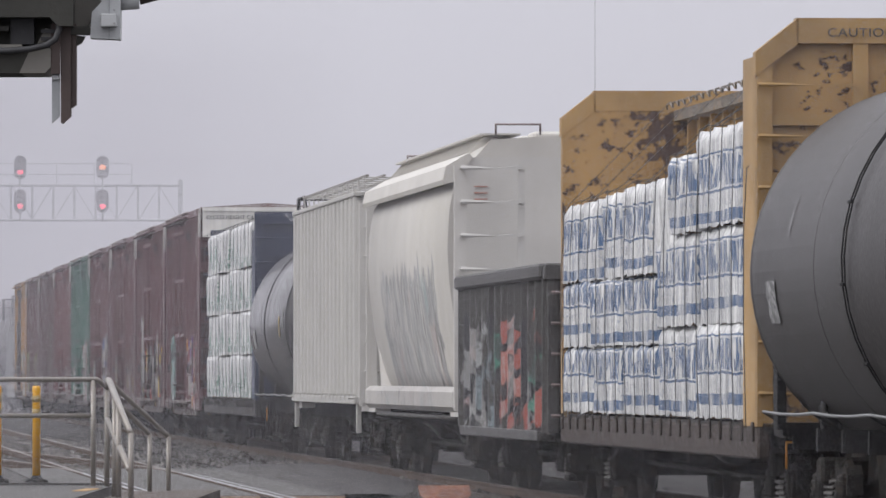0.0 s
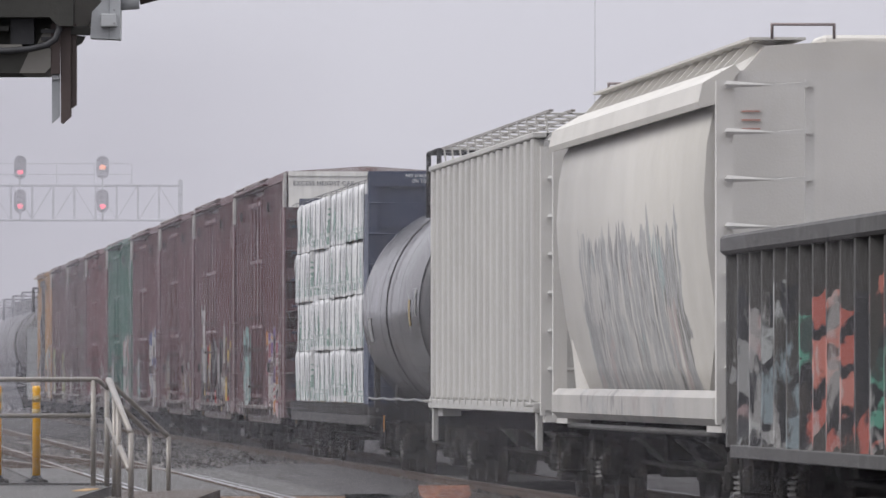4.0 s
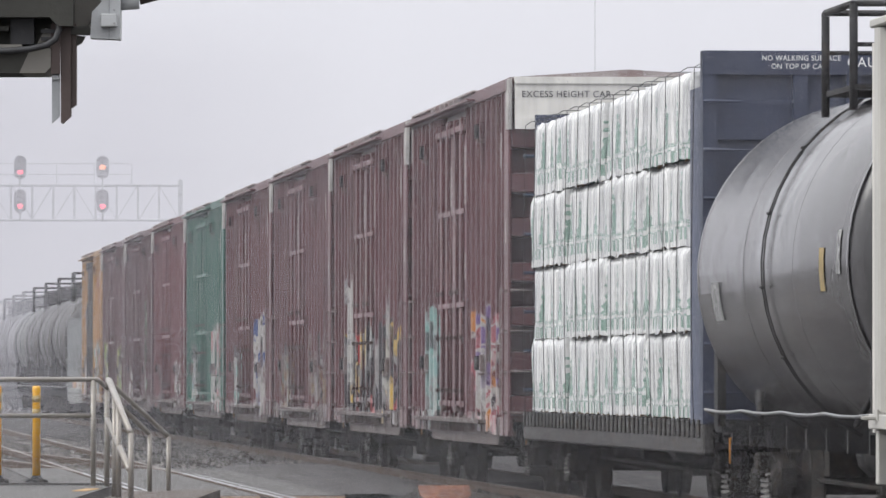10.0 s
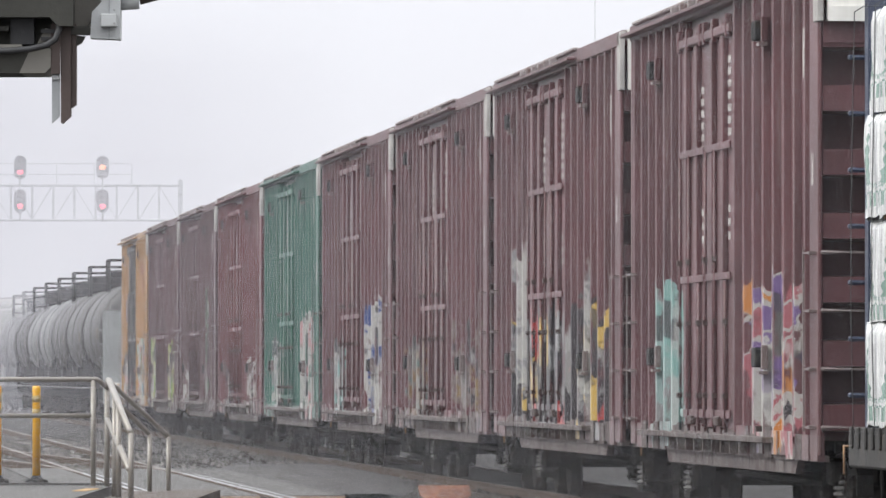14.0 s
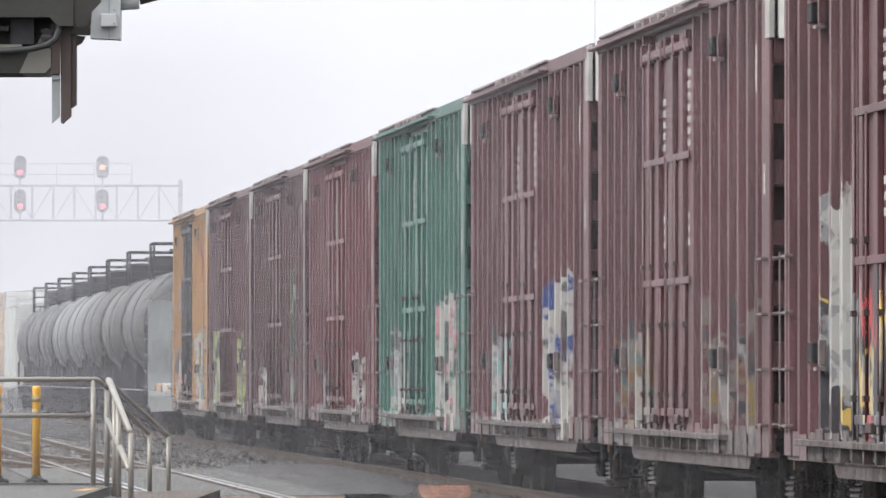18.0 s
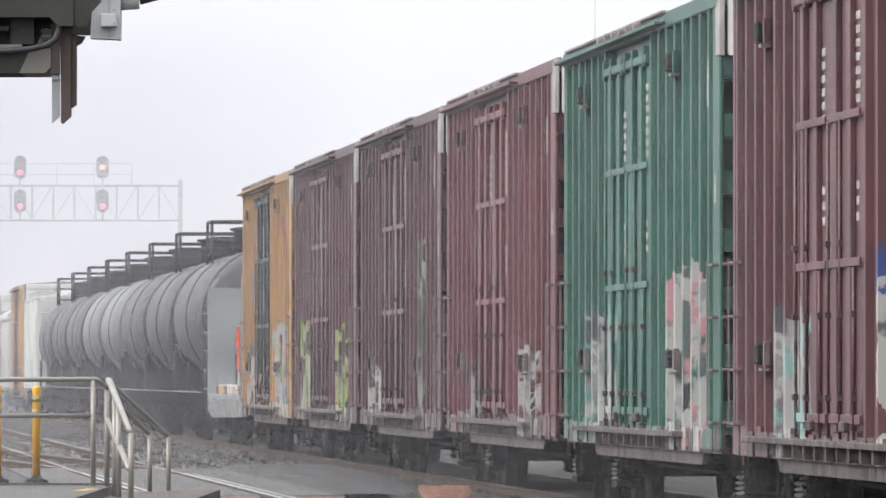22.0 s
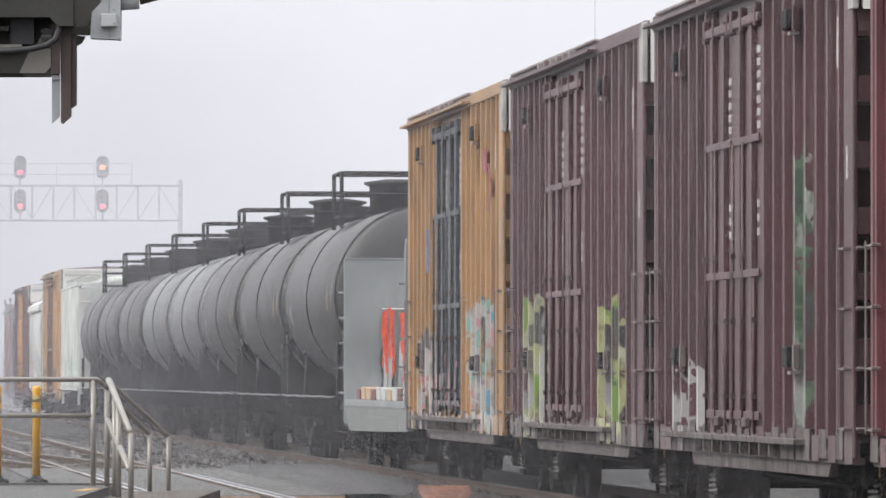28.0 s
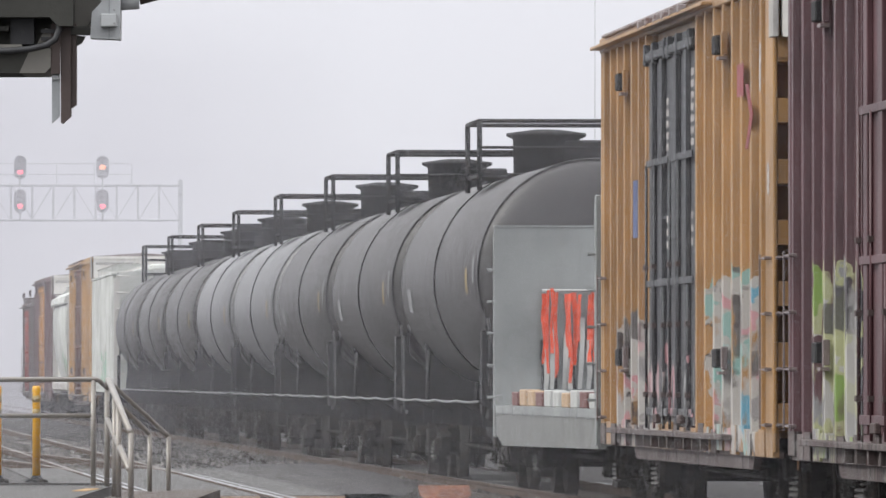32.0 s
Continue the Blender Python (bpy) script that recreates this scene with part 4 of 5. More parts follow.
def wrap_material(name, kind):
    k = Nodes(name)
    x, y, z = k.split()
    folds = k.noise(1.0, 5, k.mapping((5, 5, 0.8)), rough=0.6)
    # fold shading painted into the colour: grey in the hollows, white on the crests
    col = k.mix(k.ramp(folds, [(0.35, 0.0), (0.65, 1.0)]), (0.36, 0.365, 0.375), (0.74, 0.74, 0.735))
    wob = k.math("ADD", k.math("MULTIPLY_ADD", k.noise(2.4, 4), 0.09, -0.045), k.math("MULTIPLY_ADD", k.random(), 0.14, -0.07))
    zz = k.math("ADD", z, wob)
    if kind == "green":
        ink = (0.07, 0.20, 0.145)
        ch = k.n.new("ShaderNodeTexChecker")
        k.put(ch.inputs["Vector"], k.join(0.5, y, zz))
        ch.inputs["Scale"].default_value = 7.0
        strip = k.math("COMPARE", zz, 0.09, 0.07)
        on = k.math("MULTIPLY", strip, ch.outputs["Fac"])
        tri = k.math("PINGPONG", k.math("ADD", y, k.math("MULTIPLY", k.noise(2.0, 2), 0.5)), 0.55)
        tip = k.math("MULTIPLY_ADD", k.noise(0.9, 2, k.mapping((1, 1.3, 0))), 0.5, -0.25)
        ragged = k.math("MULTIPLY", k.math("PINGPONG", zz, 0.05), 2.2)
        lim = k.math("MULTIPLY_ADD", k.math("ADD", tri, ragged), -2.0, k.math("ADD", tip, 0.76))
        tree = k.math("MULTIPLY", k.math("LESS_THAN", zz, lim), k.math("GREATER_THAN", zz, 0.21))
        line = k.math("MULTIPLY", k.math("COMPARE", zz, 0.2, 0.02), k.math("GREATER_THAN", k.noise(20.0, 2), 0.48))
        on = k.math("MAXIMUM", on, k.math("MAXIMUM", tree, k.math("MULTIPLY", line, 0.8)))
    elif kind == "blank":
        ink, on = (0.5, 0.5, 0.5), 0.0
    else:
        ink = (0.018, 0.075, 0.19)
        band = k.math("COMPARE", zz, 0.55, 0.15)
        letter = k.ramp(k.noise(9.0, 3, k.mapping((1, 1.3, 0.45))), [(0.47, 0.0), (0.50, 1.0)])
        low = k.math("MULTIPLY", k.math("COMPARE", zz, 0.12, 0.055), k.ramp(k.noise(2.0, 3), [(0.38, 0.35), (0.5, 1.0)]))
        mid_line = k.math("MAXIMUM", k.math("COMPARE", zz, 0.37, 0.013), k.math("COMPARE", zz, 0.73, 0.011))
        small = k.math("MULTIPLY", k.math("COMPARE", zz, 0.26, 0.05), k.math("GREATER_THAN", k.noise(16.0, 2), 0.6))
        on = k.math("MAXIMUM", k.math("MULTIPLY", band, letter), k.math("MAXIMUM", low, k.math("MAXIMUM", mid_line, k.math("MULTIPLY", small, 0.5))))
        wear = k.ramp(k.noise(5.0, 5, k.mapping((1, 2.0, 0.5))), [(0.3, 0.55), (0.5, 1.0)])
        on = k.math("MULTIPLY", on, wear)
    col = k.mix(k.math("MULTIPLY", on, 0.72 if kind == "green" else 0.9), col, ink)
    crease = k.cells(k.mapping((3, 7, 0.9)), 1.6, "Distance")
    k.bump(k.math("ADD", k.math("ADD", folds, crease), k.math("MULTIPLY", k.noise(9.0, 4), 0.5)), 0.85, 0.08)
    return k.done(col, 0.22)


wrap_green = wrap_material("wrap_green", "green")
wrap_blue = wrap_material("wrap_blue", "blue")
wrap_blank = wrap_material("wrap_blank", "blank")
wood_end = surface("wood_end", (0.32, 0.22, 0.13), 0.8, var=0.3)


def bundle(label, y, z, length, height, mat, group, seed, ycar, shift=0.0):
    """One wrapped stack of lumber, its outer face creased like loose plastic sheet."""
    ob = thing("lumber_bundle", label, "lumber", group)
    rnd = random.Random(seed)
    bm = B()
    nu, nv = 22, 9
    off = rnd.uniform(0, 90)
    grid = []
    for i in range(nu + 1):
        row = []
        for j in range(nv + 1):
            yy, zz = -length / 2 + length * i / nu, height * j / nv
            q = noise.noise((off + yy * 3.2, zz * 0.8, 0)) * 0.045 + noise.noise((off + yy * 9, zz * 2.0, 5)) * 0.02
            edge = min(i, nu - i) == 0 or j == nv
            sag = 0.03 * noise.noise((off + yy * 2.5, 3, 1)) if j == nv else (0.05 * noise.noise((off + yy * 4, 8, 1)) - 0.03 if j == 0 else 0)
            row.append(bm.verts.new((-1.47 - q + (0.05 if edge else 0), yy, zz + sag)))
        grid.append(row)
    for i in range(nu):
        for j in range(nv):
            bm.faces.new((grid[i][j], grid[i][j + 1], grid[i + 1][j + 1], grid[i + 1][j])).smooth = True
    top = [bm.verts.new((-0.25, r[-1].co.y, height - 0.01)) for r in grid]
    low = [bm.verts.new((-0.25, r[0].co.y, 0.0)) for r in grid]
    for i in range(nu):
        bm.faces.new((grid[i][-1], top[i], top[i + 1], grid[i + 1][-1]))
        bm.faces.new((top[i], low[i], low[i + 1], top[i + 1]))
    for r, t, l in ((grid[0], top[0], low[0]), (grid[-1], top[-1], low[-1])):
        bm.faces.new([*r, t, l])
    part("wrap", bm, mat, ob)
    for yb in (-length * 0.3, length * 0.3):
        part("bearer", bx(-1.40, -0.3, yb, yb + 0.09, -0.045, 0.005), wood_end, ob)
    ob.location = (shift, y, z)
    moving(ob, ycar)
    return ob


def centre_beam(label, y, half, paint, face, top, chain):
    car = thing("centre_beam_car", label, "flat car", "freight train")
    underframe(car, half + 0.5, half - 1.6, lever=orange_safety)
    sill = deck_dark if paint is navy else rusty_sill
    part("deck", bx(-1.45, 1.45, -half, half, 0.94, 1.03), deck_dark, car)
    part("side_sill", bx(-1.5, -1.38, -half, half, 0.70, 1.0, 0.02), sill, car)
    part("side_sill", bx(1.38, 1.5, -half, half, 0.70, 1.0), sill, car)
    n = 22 if chain else 44
    for i in range(n):
        yy = -half + 0.3 + i * (2 * half - 0.6) / (n - 1)
        part("stake_pocket", bx(-1.525, -1.5, yy - 0.06, yy + 0.06, 0.86, 1.04, 0.01), sill, car)
    for s in (-1, 1):
        o = s * half
        i = s * (half - 0.22)
        lo, hi = min(o, i), max(o, i)
        out = [(-1.5, 1.0), (-1.5, top - 0.3), (-1.12, top), (1.12, top), (1.5, top - 0.3), (1.5, 1.0)]
        if paint is navy:
            e = 1.5 if s < 0 else 1.36
            out = [(-e, 1.0), (-e, top), (e, top), (e, 1.0)]
        mid_y = (lo + hi) / 2
        flat = lo - 0.004 if s > 0 and chain else mid_y - 0.03
        part("bulkhead", prism(B(), out, flat, flat + 0.06, "y"), face, car, "tall end bulkhead")
        for xx in (-1.5 if s < 0 or paint is not navy else -1.36, -0.62, -0.1, 0.42, 1.36 if s < 0 or paint is not navy else 1.22):
            w = 0.14
            h = top - 0.3 if abs(xx) > 1.2 and paint is not navy else top
            part("bulkhead_post", bx(xx, xx + w, flat + 0.061 if s > 0 and chain else lo, hi, 1.0, h - 0.01), paint, car)
        part("bulkhead_cap", bx(-1.14 if paint is not navy else -1.5 if s < 0 else -1.36, 1.14 if paint is not navy else 1.5 if s < 0 else 1.36, lo - 0.01, hi + 0.01, top - 0.22, top + 0.012), paint, car)
        if paint is not navy:
            for sx in (-1, 1):
                q = [(sx * 1.12, top + 0.012), (sx * 1.515, top - 0.3), (sx * 1.515, top - 0.52), (sx * 1.12, top - 0.22)]
                part("bulkhead_cap", prism(B(), q, lo - 0.01, hi + 0.01, "y"), paint, car)
        if s < 0:
            part("bulkhead_side", bx(-1.49, -1.42, -half + 0.23, -half + 1.3, 1.0, top - 0.33), paint, car, "solid side plate of the bulkhead")
        for zz in (1.75, 2.5, 3.2, 3.75):
            part("bulkhead_rail", bx(-1.36, 1.36, lo + 0.03 if s < 0 else mid_y, mid_y if s < 0 else hi - 0.03, zz, zz + 0.12), paint, car)
        end_rungs(car, paint, -1.48, -0.62, o, s, 1.3, 0.47, 7)
        part("end_deck", bx(-1.3, 1.3, min(o, o + s * 0.5), max(o, o + s * 0.5), 0.9, 1.0), deck_dark, car)
    # the centre beam, with its posts and open top
    drop = 0.16 if chain else 0.0
    part("top_chord", bx(-0.22, 0.22, -half + 0.2, half - 0.2, top - 0.18 - drop, top - 0.06 - drop), paint if paint is navy else chord_rust, car)
    n = 16
    for i in range(n):
        yy = -half + 0.8 + i * (2 * half - 1.6) / (n - 1)
        part("beam_post", bx(-0.12, 0.12, yy - 0.06, yy + 0.06, 1.0, top - 0.18 - drop), paint, car)
        if i < n - 1:
            y2 = yy + (2 * half - 1.6) / (n - 1)
            a, b = (yy, y2) if i % 2 else (y2, yy)
            part("beam_brace", rod(B(), (0, a, 1.1), (0, b, top - 0.2 - drop), 0.045), paint, car)
    part("beam_web", bx(-0.02, 0.02, -half + 0.3, half - 0.3, top - 1.3, top - 0.18 - drop), paint, car)
    if chain:
        for i in range(30):
            yy = -half + 0.6 + i * (2 * half - 1.2) / 29
            bm = tube(B(), [(-0.3, yy - 0.30, top - 0.2), (-0.32, yy - 0.2, top - 0.15), (-0.32, yy + 0.2, top - 0.15), (-0.3, yy + 0.30, top - 0.2)], 0.012, 5)
            part("cable_loop", bm, chord_rust, car)
    return moving(car, y)


strap_dark = surface("strap_dark", (0.03, 0.03, 0.032), 0.6)
rusty_sill = surface("rusty_sill", (0.038, 0.028, 0.024), 0.85, var=0.4, second=(0.10, 0.05, 0.022), amount=0.36, scale=4)
chord_rust = surface("chord_rust", (0.13, 0.11, 0.09), 0.85, var=0.4, second=(0.3, 0.17, 0.06), amount=0.4, scale=3)
YB, YN = 90.3, 178.1
cb = centre_beam("yellow centre beam car with rusty bulkheads", YB, 10.3, yellow_plain, yellow_rust, 4.72, True)
letters("lettering", "CAUTION", 0.115, stencil_black, cb, (-0.86, -10.33, 4.56), "end", 1.15)
sign_white = surface("sign_white", (0.72, 0.72, 0.72), 0.6, var=0.1)
nb = centre_beam("dark blue centre beam car with wrapped load", YN, 10.5, navy, navy, 4.60, False)
letters("lettering", "NO WALKING SURFACE", 0.074, sign_white, nb, (-0.93, -10.54, 4.515), "end", 0.9)
letters("lettering", "ON TOP OF CAR", 0.074, sign_white, nb, (-0.84, -10.54, 4.435), "end", 0.9)
letters("lettering", "CAUTION", 0.135, sign_white, nb, (-0.10, -10.54, 4.455), "end", 1.0)

# blue load: lower stacks of thin bundles at one end, tall ones at the other; (middle, length, foot, height)
blue_bundles = [(8.55, 3.3, 0, 0.72), (5.2, 3.3, 0, 0.72), (1.65, 3.7, 0, 0.72), (8.55, 3.3, 0.73, 0.72), (5.2, 3.3, 0.73, 0.72), (1.65, 3.7, 0.73, 0.72),
                (9.1, 2.3, 1.46, 0.86), (6.75, 2.3, 1.46, 0.87), (4.4, 2.3, 1.46, 0.90), (1.5, 3.3, 1.46, 0.93), (-1.15, 1.7, 1.46, 0.95),
                (-2.4, 4.1, 0, 0.885), (-6.6, 4.2, 0, 0.885), (-2.4, 4.1, 0.9, 0.90), (-6.6, 4.2, 0.9, 0.92), (-3.3, 2.4, 1.82, 0.76), (-6.6, 4.1, 1.84, 0.93)]
for c in range(4):
    for r in range(4):
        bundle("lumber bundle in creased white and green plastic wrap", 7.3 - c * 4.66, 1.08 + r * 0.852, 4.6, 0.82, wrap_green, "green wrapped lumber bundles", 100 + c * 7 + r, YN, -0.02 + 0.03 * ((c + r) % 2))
for c, (y0, ln, foot, th) in enumerate(blue_bundles):
    blank = abs(y0 + 1.15) < 0.1
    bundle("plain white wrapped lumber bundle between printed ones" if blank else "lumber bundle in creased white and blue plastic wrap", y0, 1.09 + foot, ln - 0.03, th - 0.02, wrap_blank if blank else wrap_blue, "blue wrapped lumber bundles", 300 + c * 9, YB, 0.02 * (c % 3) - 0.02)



def load_top(y):
    return max([1.09 + foot + th for yc, ln, foot, th in blue_bundles if abs(y - yc) <= ln / 2 + 0.06] or [3.4])


for car, half, n in ((nb, 10.2, 15), (cb, 9.9, 19)):
    for i in range(n):
        yy = -half + 0.3 + i * (2 * half - 0.6) / (n - 1)
        top = 4.49 if car is nb else load_top(yy)
        part("tie_down_strap", tube(B(), [(-1.53, yy, 0.98), (-1.55, yy + 0.01, 1.9), (-1.55, yy, 2.8), (-1.52, yy, top - 0.02), (-1.44, yy, top + 0.03), (-0.3, yy, max(top + 0.04, 4.6 if car is cb and i % 3 == 0 else 0))], 0.0045, 4), strap_dark, car)

# ---- gondola ----
gon_paint = car_paint("gon_paint", (0.06, 0.057, 0.055), 0.7, [(-6.2, 0.5, 0.8, 2.1, [(0.36, 0.115, 0.095), (0.36, 0.115, 0.095), (0.10, 0.26, 0.2), (0.42, 0.17, 0.14), BLACK], 1.4), (0.8, 6.4, 0.8, 2.2, [(0.25, 0.25, 0.25), (0.3, 0.22, 0.22), (0.32, 0.33, 0.33), (0.2, 0.24, 0.26), BLACK], 1.2)], streak=0.3)
gon_dark = surface("gon_dark", (0.055, 0.053, 0.053), 0.75, var=0.35, second=(0.10, 0.075, 0.06), amount=0.35)


def gondola(label, y, half):
    car = thing("gondola_car", label, "gondola car", "freight train")
    underframe(car, half, half - 1.7)
    part("floor_plate", bx(-1.42, 1.42, -half + 0.1, half - 0.1, 0.85, 0.98), gon_dark, car)
    n = 13
    step = (2 * half - 0.2) / n
    for s in (-1, 1):
        for i in range(n):
            a = -half + 0.1 + i * step
            part("side_sheet", bx(min(s * 1.40, s * 1.45), max(s * 1.40, s * 1.45), a + 0.01, a + step - 0.01, 0.78, 2.62), gon_paint, car)
        for i in range(n + 1):
            a = min(max(-half + 0.1 + i * step, -half + 0.1), half - 0.1)
            bm = prism(B(), [(s * 1.45, a - 0.09), (s * 1.55, a - 0.05), (s * 1.55, a + 0.05), (s * 1.45, a + 0.09)], 0.80, 2.60, "z")
            part("side_post", bm, gon_paint, car)
        part("top_chord", bx(min(s * 1.36, s * 1.60), max(s * 1.36, s * 1.60), -half, half, 2.6, 2.78, 0.03), gon_dark, car)
        part("side_sill", bx(min(s * 1.40, s * 1.57), max(s * 1.40, s * 1.57), -half + 0.6, half - 0.6, 0.70, 0.82, 0.01), gon_dark, car)
        o = s * half
        part("end_wall", bx(-1.4, 1.4, min(o, o - s * 0.08), max(o, o - s * 0.08), 0.85, 2.62), gon_dark, car)
        part("end_chord", bx(-1.55, 1.55, min(o + s * 0.12, o - s * 0.1), max(o + s * 0.12, o - s * 0.1), 2.58, 2.78, 0.02), gon_dark, car)
        for xx in (-1.5, -0.75, 0, 0.75, 1.38):
            part("end_post", bx(xx, xx + 0.12, min(o, o + s * 0.1), max(o, o + s * 0.1), 0.8, 2.58), gon_dark, car)
        end_rungs(car, grab_grey, -1.45, -0.95, o + s * 0.1, s, 1.0, 0.36, 5)
    return moving(car, y)


gondola("dark gondola car with red graffiti on ribbed sides", 109.0, 6.6)


def scrap_heap(y):
    """Lumps of rusty scrap that rise just over the gondola's rim."""
    ob = thing("scrap_heap", "low heap of rusty brown scrap in the gondola", "scrap")
    bm, nx, ny = B(), 14, 46
    grid = [[bm.verts.new((-1.34 + 2.68 * i / nx, -6.35 + 12.7 * j / ny, 2.62 + 0.34 * noise.noise((i * 0.55, j * 0.6, 3)) + 0.12 * noise.noise((i * 1.7, j * 1.9, 8)) + (0.08 if 3 < i < 11 else -0.1))) for j in range(ny + 1)] for i in range(nx + 1)]
    for i in range(nx):
        for j in range(ny):
            bm.faces.new((grid[i][j], grid[i + 1][j], grid[i + 1][j + 1], grid[i][j + 1]))
    rim = [grid[i][0] for i in range(nx + 1)] + [grid[nx][j] for j in range(1, ny + 1)] + [grid[i][ny] for i in range(nx - 1, -1, -1)] + [grid[0][j] for j in range(ny - 1, 0, -1)]
    foot = [bm.verts.new((v.co.x, v.co.y, 0.985)) for v in rim]
    for i in range(len(rim)):
        j = (i + 1) % len(rim)
        bm.faces.new((rim[i], rim[j], foot[j], foot[i]))
    part("scrap", bm, scrap_rust, ob)
    moving(ob, y)


scrap_rust = surface("scrap_rust", (0.12, 0.06, 0.042), 0.85, var=0.4, scale=4, second=(0.05, 0.04, 0.037), amount=0.42, bump=0.5)
scrap_heap(109.0)

# ---- grey bulkhead flat car ----
flat_grey = car_paint("flat_grey", (0.215, 0.225, 0.225), 0.55, worn=(0.17, 0.14, 0.11), streak=0.35, rust=(0.14, 0.095, 0.06), rust_amount=0.31)
flat_sill = surface("flat_sill", (0.15, 0.152, 0.148), 0.6, var=0.2, scale=1.5, streak=0.5, second=(0.10, 0.085, 0.07), amount=0.36)
web_orange = surface("web_orange", (0.62, 0.085, 0.04), 0.7, var=0.25, scale=8)
crate_red = surface("crate_red", (0.12, 0.05, 0.045), 0.7)
crate_tan = surface("crate_tan", (0.36, 0.25, 0.16), 0.7)
crate_white = surface("crate_white", (0.36, 0.36, 0.35), 0.6)


def ribbon(x, y, top, low, half, seed):
    """A hanging flat strap that twists and sways a little."""
    bm, n, rows = B(), 8, []
    for j in range(n + 1):
        f = j / n
        cx, cy = x + 0.035 * noise.noise((seed * 3.1, f * 2.2, 0)), y + 0.03 * noise.noise((seed * 5.3, f * 2.0, 4))
        a, w = 0.9 * noise.noise((seed * 1.7, f * 1.6, 9)), half * (1.0 + 0.3 * noise.noise((seed, f * 4, 2)))
        z = top + (low - top) * f
        dx, dy = w * math.cos(a), w * math.sin(a)
        rows.append([bm.verts.new((cx - dx, cy - dy, z)), bm.verts.new((cx + dx, cy + dy, z)), bm.verts.new((cx + dx, cy + dy + 0.008, z)), bm.verts.new((cx - dx, cy - dy + 0.008, z))])
    for p, q in zip(rows, rows[1:]):
        for i in range(4):
            bm.faces.new((p[i], p[(i + 1) % 4], q[(i + 1) % 4], q[i]))
    bm.faces.new(rows[0])
    bm.faces.new(rows[-1][::-1])
    return bm


def bulkhead_flat(label, y, half):
    car = thing("bulkhead_flat_car", label, "flat car", "freight train")
    underframe(car, half, half - 1.8)
    part("deck", bx(-1.48, 1.48, -half, half, 1.0, 1.1), flat_grey, car)
    part("side_sill", prism(B(), [(-half, 1.08), (-half, 0.66), (half - 1.2, 0.60), (half, 0.75), (half, 1.08)], -1.47, -1.38), flat_sill, car, "deep grey side sill")
    for i in range(9):
        yy = -half + 1.2 + i * (2 * half - 2.4) / 8
        part("stake_pocket", bx(-1.485, -1.47, yy - 0.10, yy + 0.10, 0.99, 1.05), flat_grey, car)
    for s in (-1, 1):
        o = s * half
        lo, hi = min(o, o - s * 0.16), max(o, o - s * 0.16)
        part("bulkhead", bx(-1.5, 1.5, lo - 0.02 if s > 0 else hi - 0.05, lo + 0.04 if s > 0 else hi + 0.02, 1.1, 3.33), flat_grey, car, "pale grey scuffed bulkhead plate")
        for xx in (-1.5, 1.34):
            part("bulkhead_post", bx(xx, xx + 0.16, lo + 0.05 if s > 0 else lo, hi if s > 0 else hi - 0.06, 0.7, 3.28 if s > 0 else 3.45, 0.01), flat_grey, car)
        part("bulkhead_cap", bx(-1.5, 1.5, lo - 0.03, hi, 3.335, 3.36), flat_grey, car)
        rungs(car, flat_grey, -1.5, lo + 0.02, hi - 0.02, 1.2, 2.8, 5, -0.08)
    rnd = random.Random(8)
    for i, xx in enumerate((-0.87, -0.83, -0.78, -0.72, -0.58, -0.54, -0.49, -0.44, -0.30, -0.26, -0.21, -0.05, 0.1)):
        yy = half - 0.24 - 0.02 * (i % 3)
        end = (1.62, 1.5, 1.75, 1.45, 1.7, 1.38, 1.6, 1.9)[i % 8]
        strap = part("webbing_strap", ribbon(xx, yy, 2.52 + rnd.uniform(-0.04, 0.05), end, rnd.uniform(0.018, 0.036), i), web_orange, car, "orange hanging webbing strap")
        part("strap_tail", ribbon(xx + rnd.uniform(-0.03, 0.03), yy + 0.012, end + 0.3, 1.30, 0.03, i + 40), crate_white if i % 3 else strap_dark, strap, "pale strap tail")
    part("strap_rail", rod(B(), (-0.9, half - 0.24, 2.54), (0.9, half - 0.24, 2.54), 0.02), steel_grey, car)
    return moving(car, y)


bulkhead_flat("pale grey bulkhead flat car with orange straps", 359.3, 7.1)
for i in range(10):
    ob = thing("timber_block", "small painted block lying on the flat car deck", "block", "blocks on the flat car")
    part("block", bx(-0.10, 0.10, -0.38 - 0.03 * (i % 4), 0.42, 0, 0.17 + 0.015 * (i % 3), 0.012), (crate_white, crate_red, crate_white, crate_tan, crate_white, crate_white, crate_red, crate_tan, crate_tan, crate_red)[i], ob)
    ob.location = (-1.3, -5.6 + i * 1.18, 1.1)
    moving(ob, 359.3)

# ---- the cars at the far end ----
far_white = car_paint("far_white", (0.44, 0.45, 0.43), 0.5, [(-4, 0, 1.2, 2.2, [(0.1, 0.3, 0.18), WHITE, (0.1, 0.3, 0.18), WHITE], 0.5)], streak=0.2)
ribbed_hopper("white covered hopper car with green scrawl", 506.6, 8.4, far_white)
yb2 = car_paint("box_paint", (0.38, 0.225, 0.09), 0.6, (), sill=0.5)
box_car("yellow box car with brown doors and warning panel", 527.3, yb2, -10.7, 10.0, 5.0, door_mat=car_paint("door_paint", (0.12, 0.06, 0.05), 0.6))
round_hopper("white covered hopper car with rounded sides", 547.5, 8.3, far_white, -0.2)
box_car("brown box car with yellow doors", 567.6, car_paint("box_paint", (0.10, 0.045, 0.05), 0.6, (), sill=0.5), -10.7, 10.0, 4.9, door_mat=car_paint("door_paint", (0.4, 0.2, 0.06), 0.6))
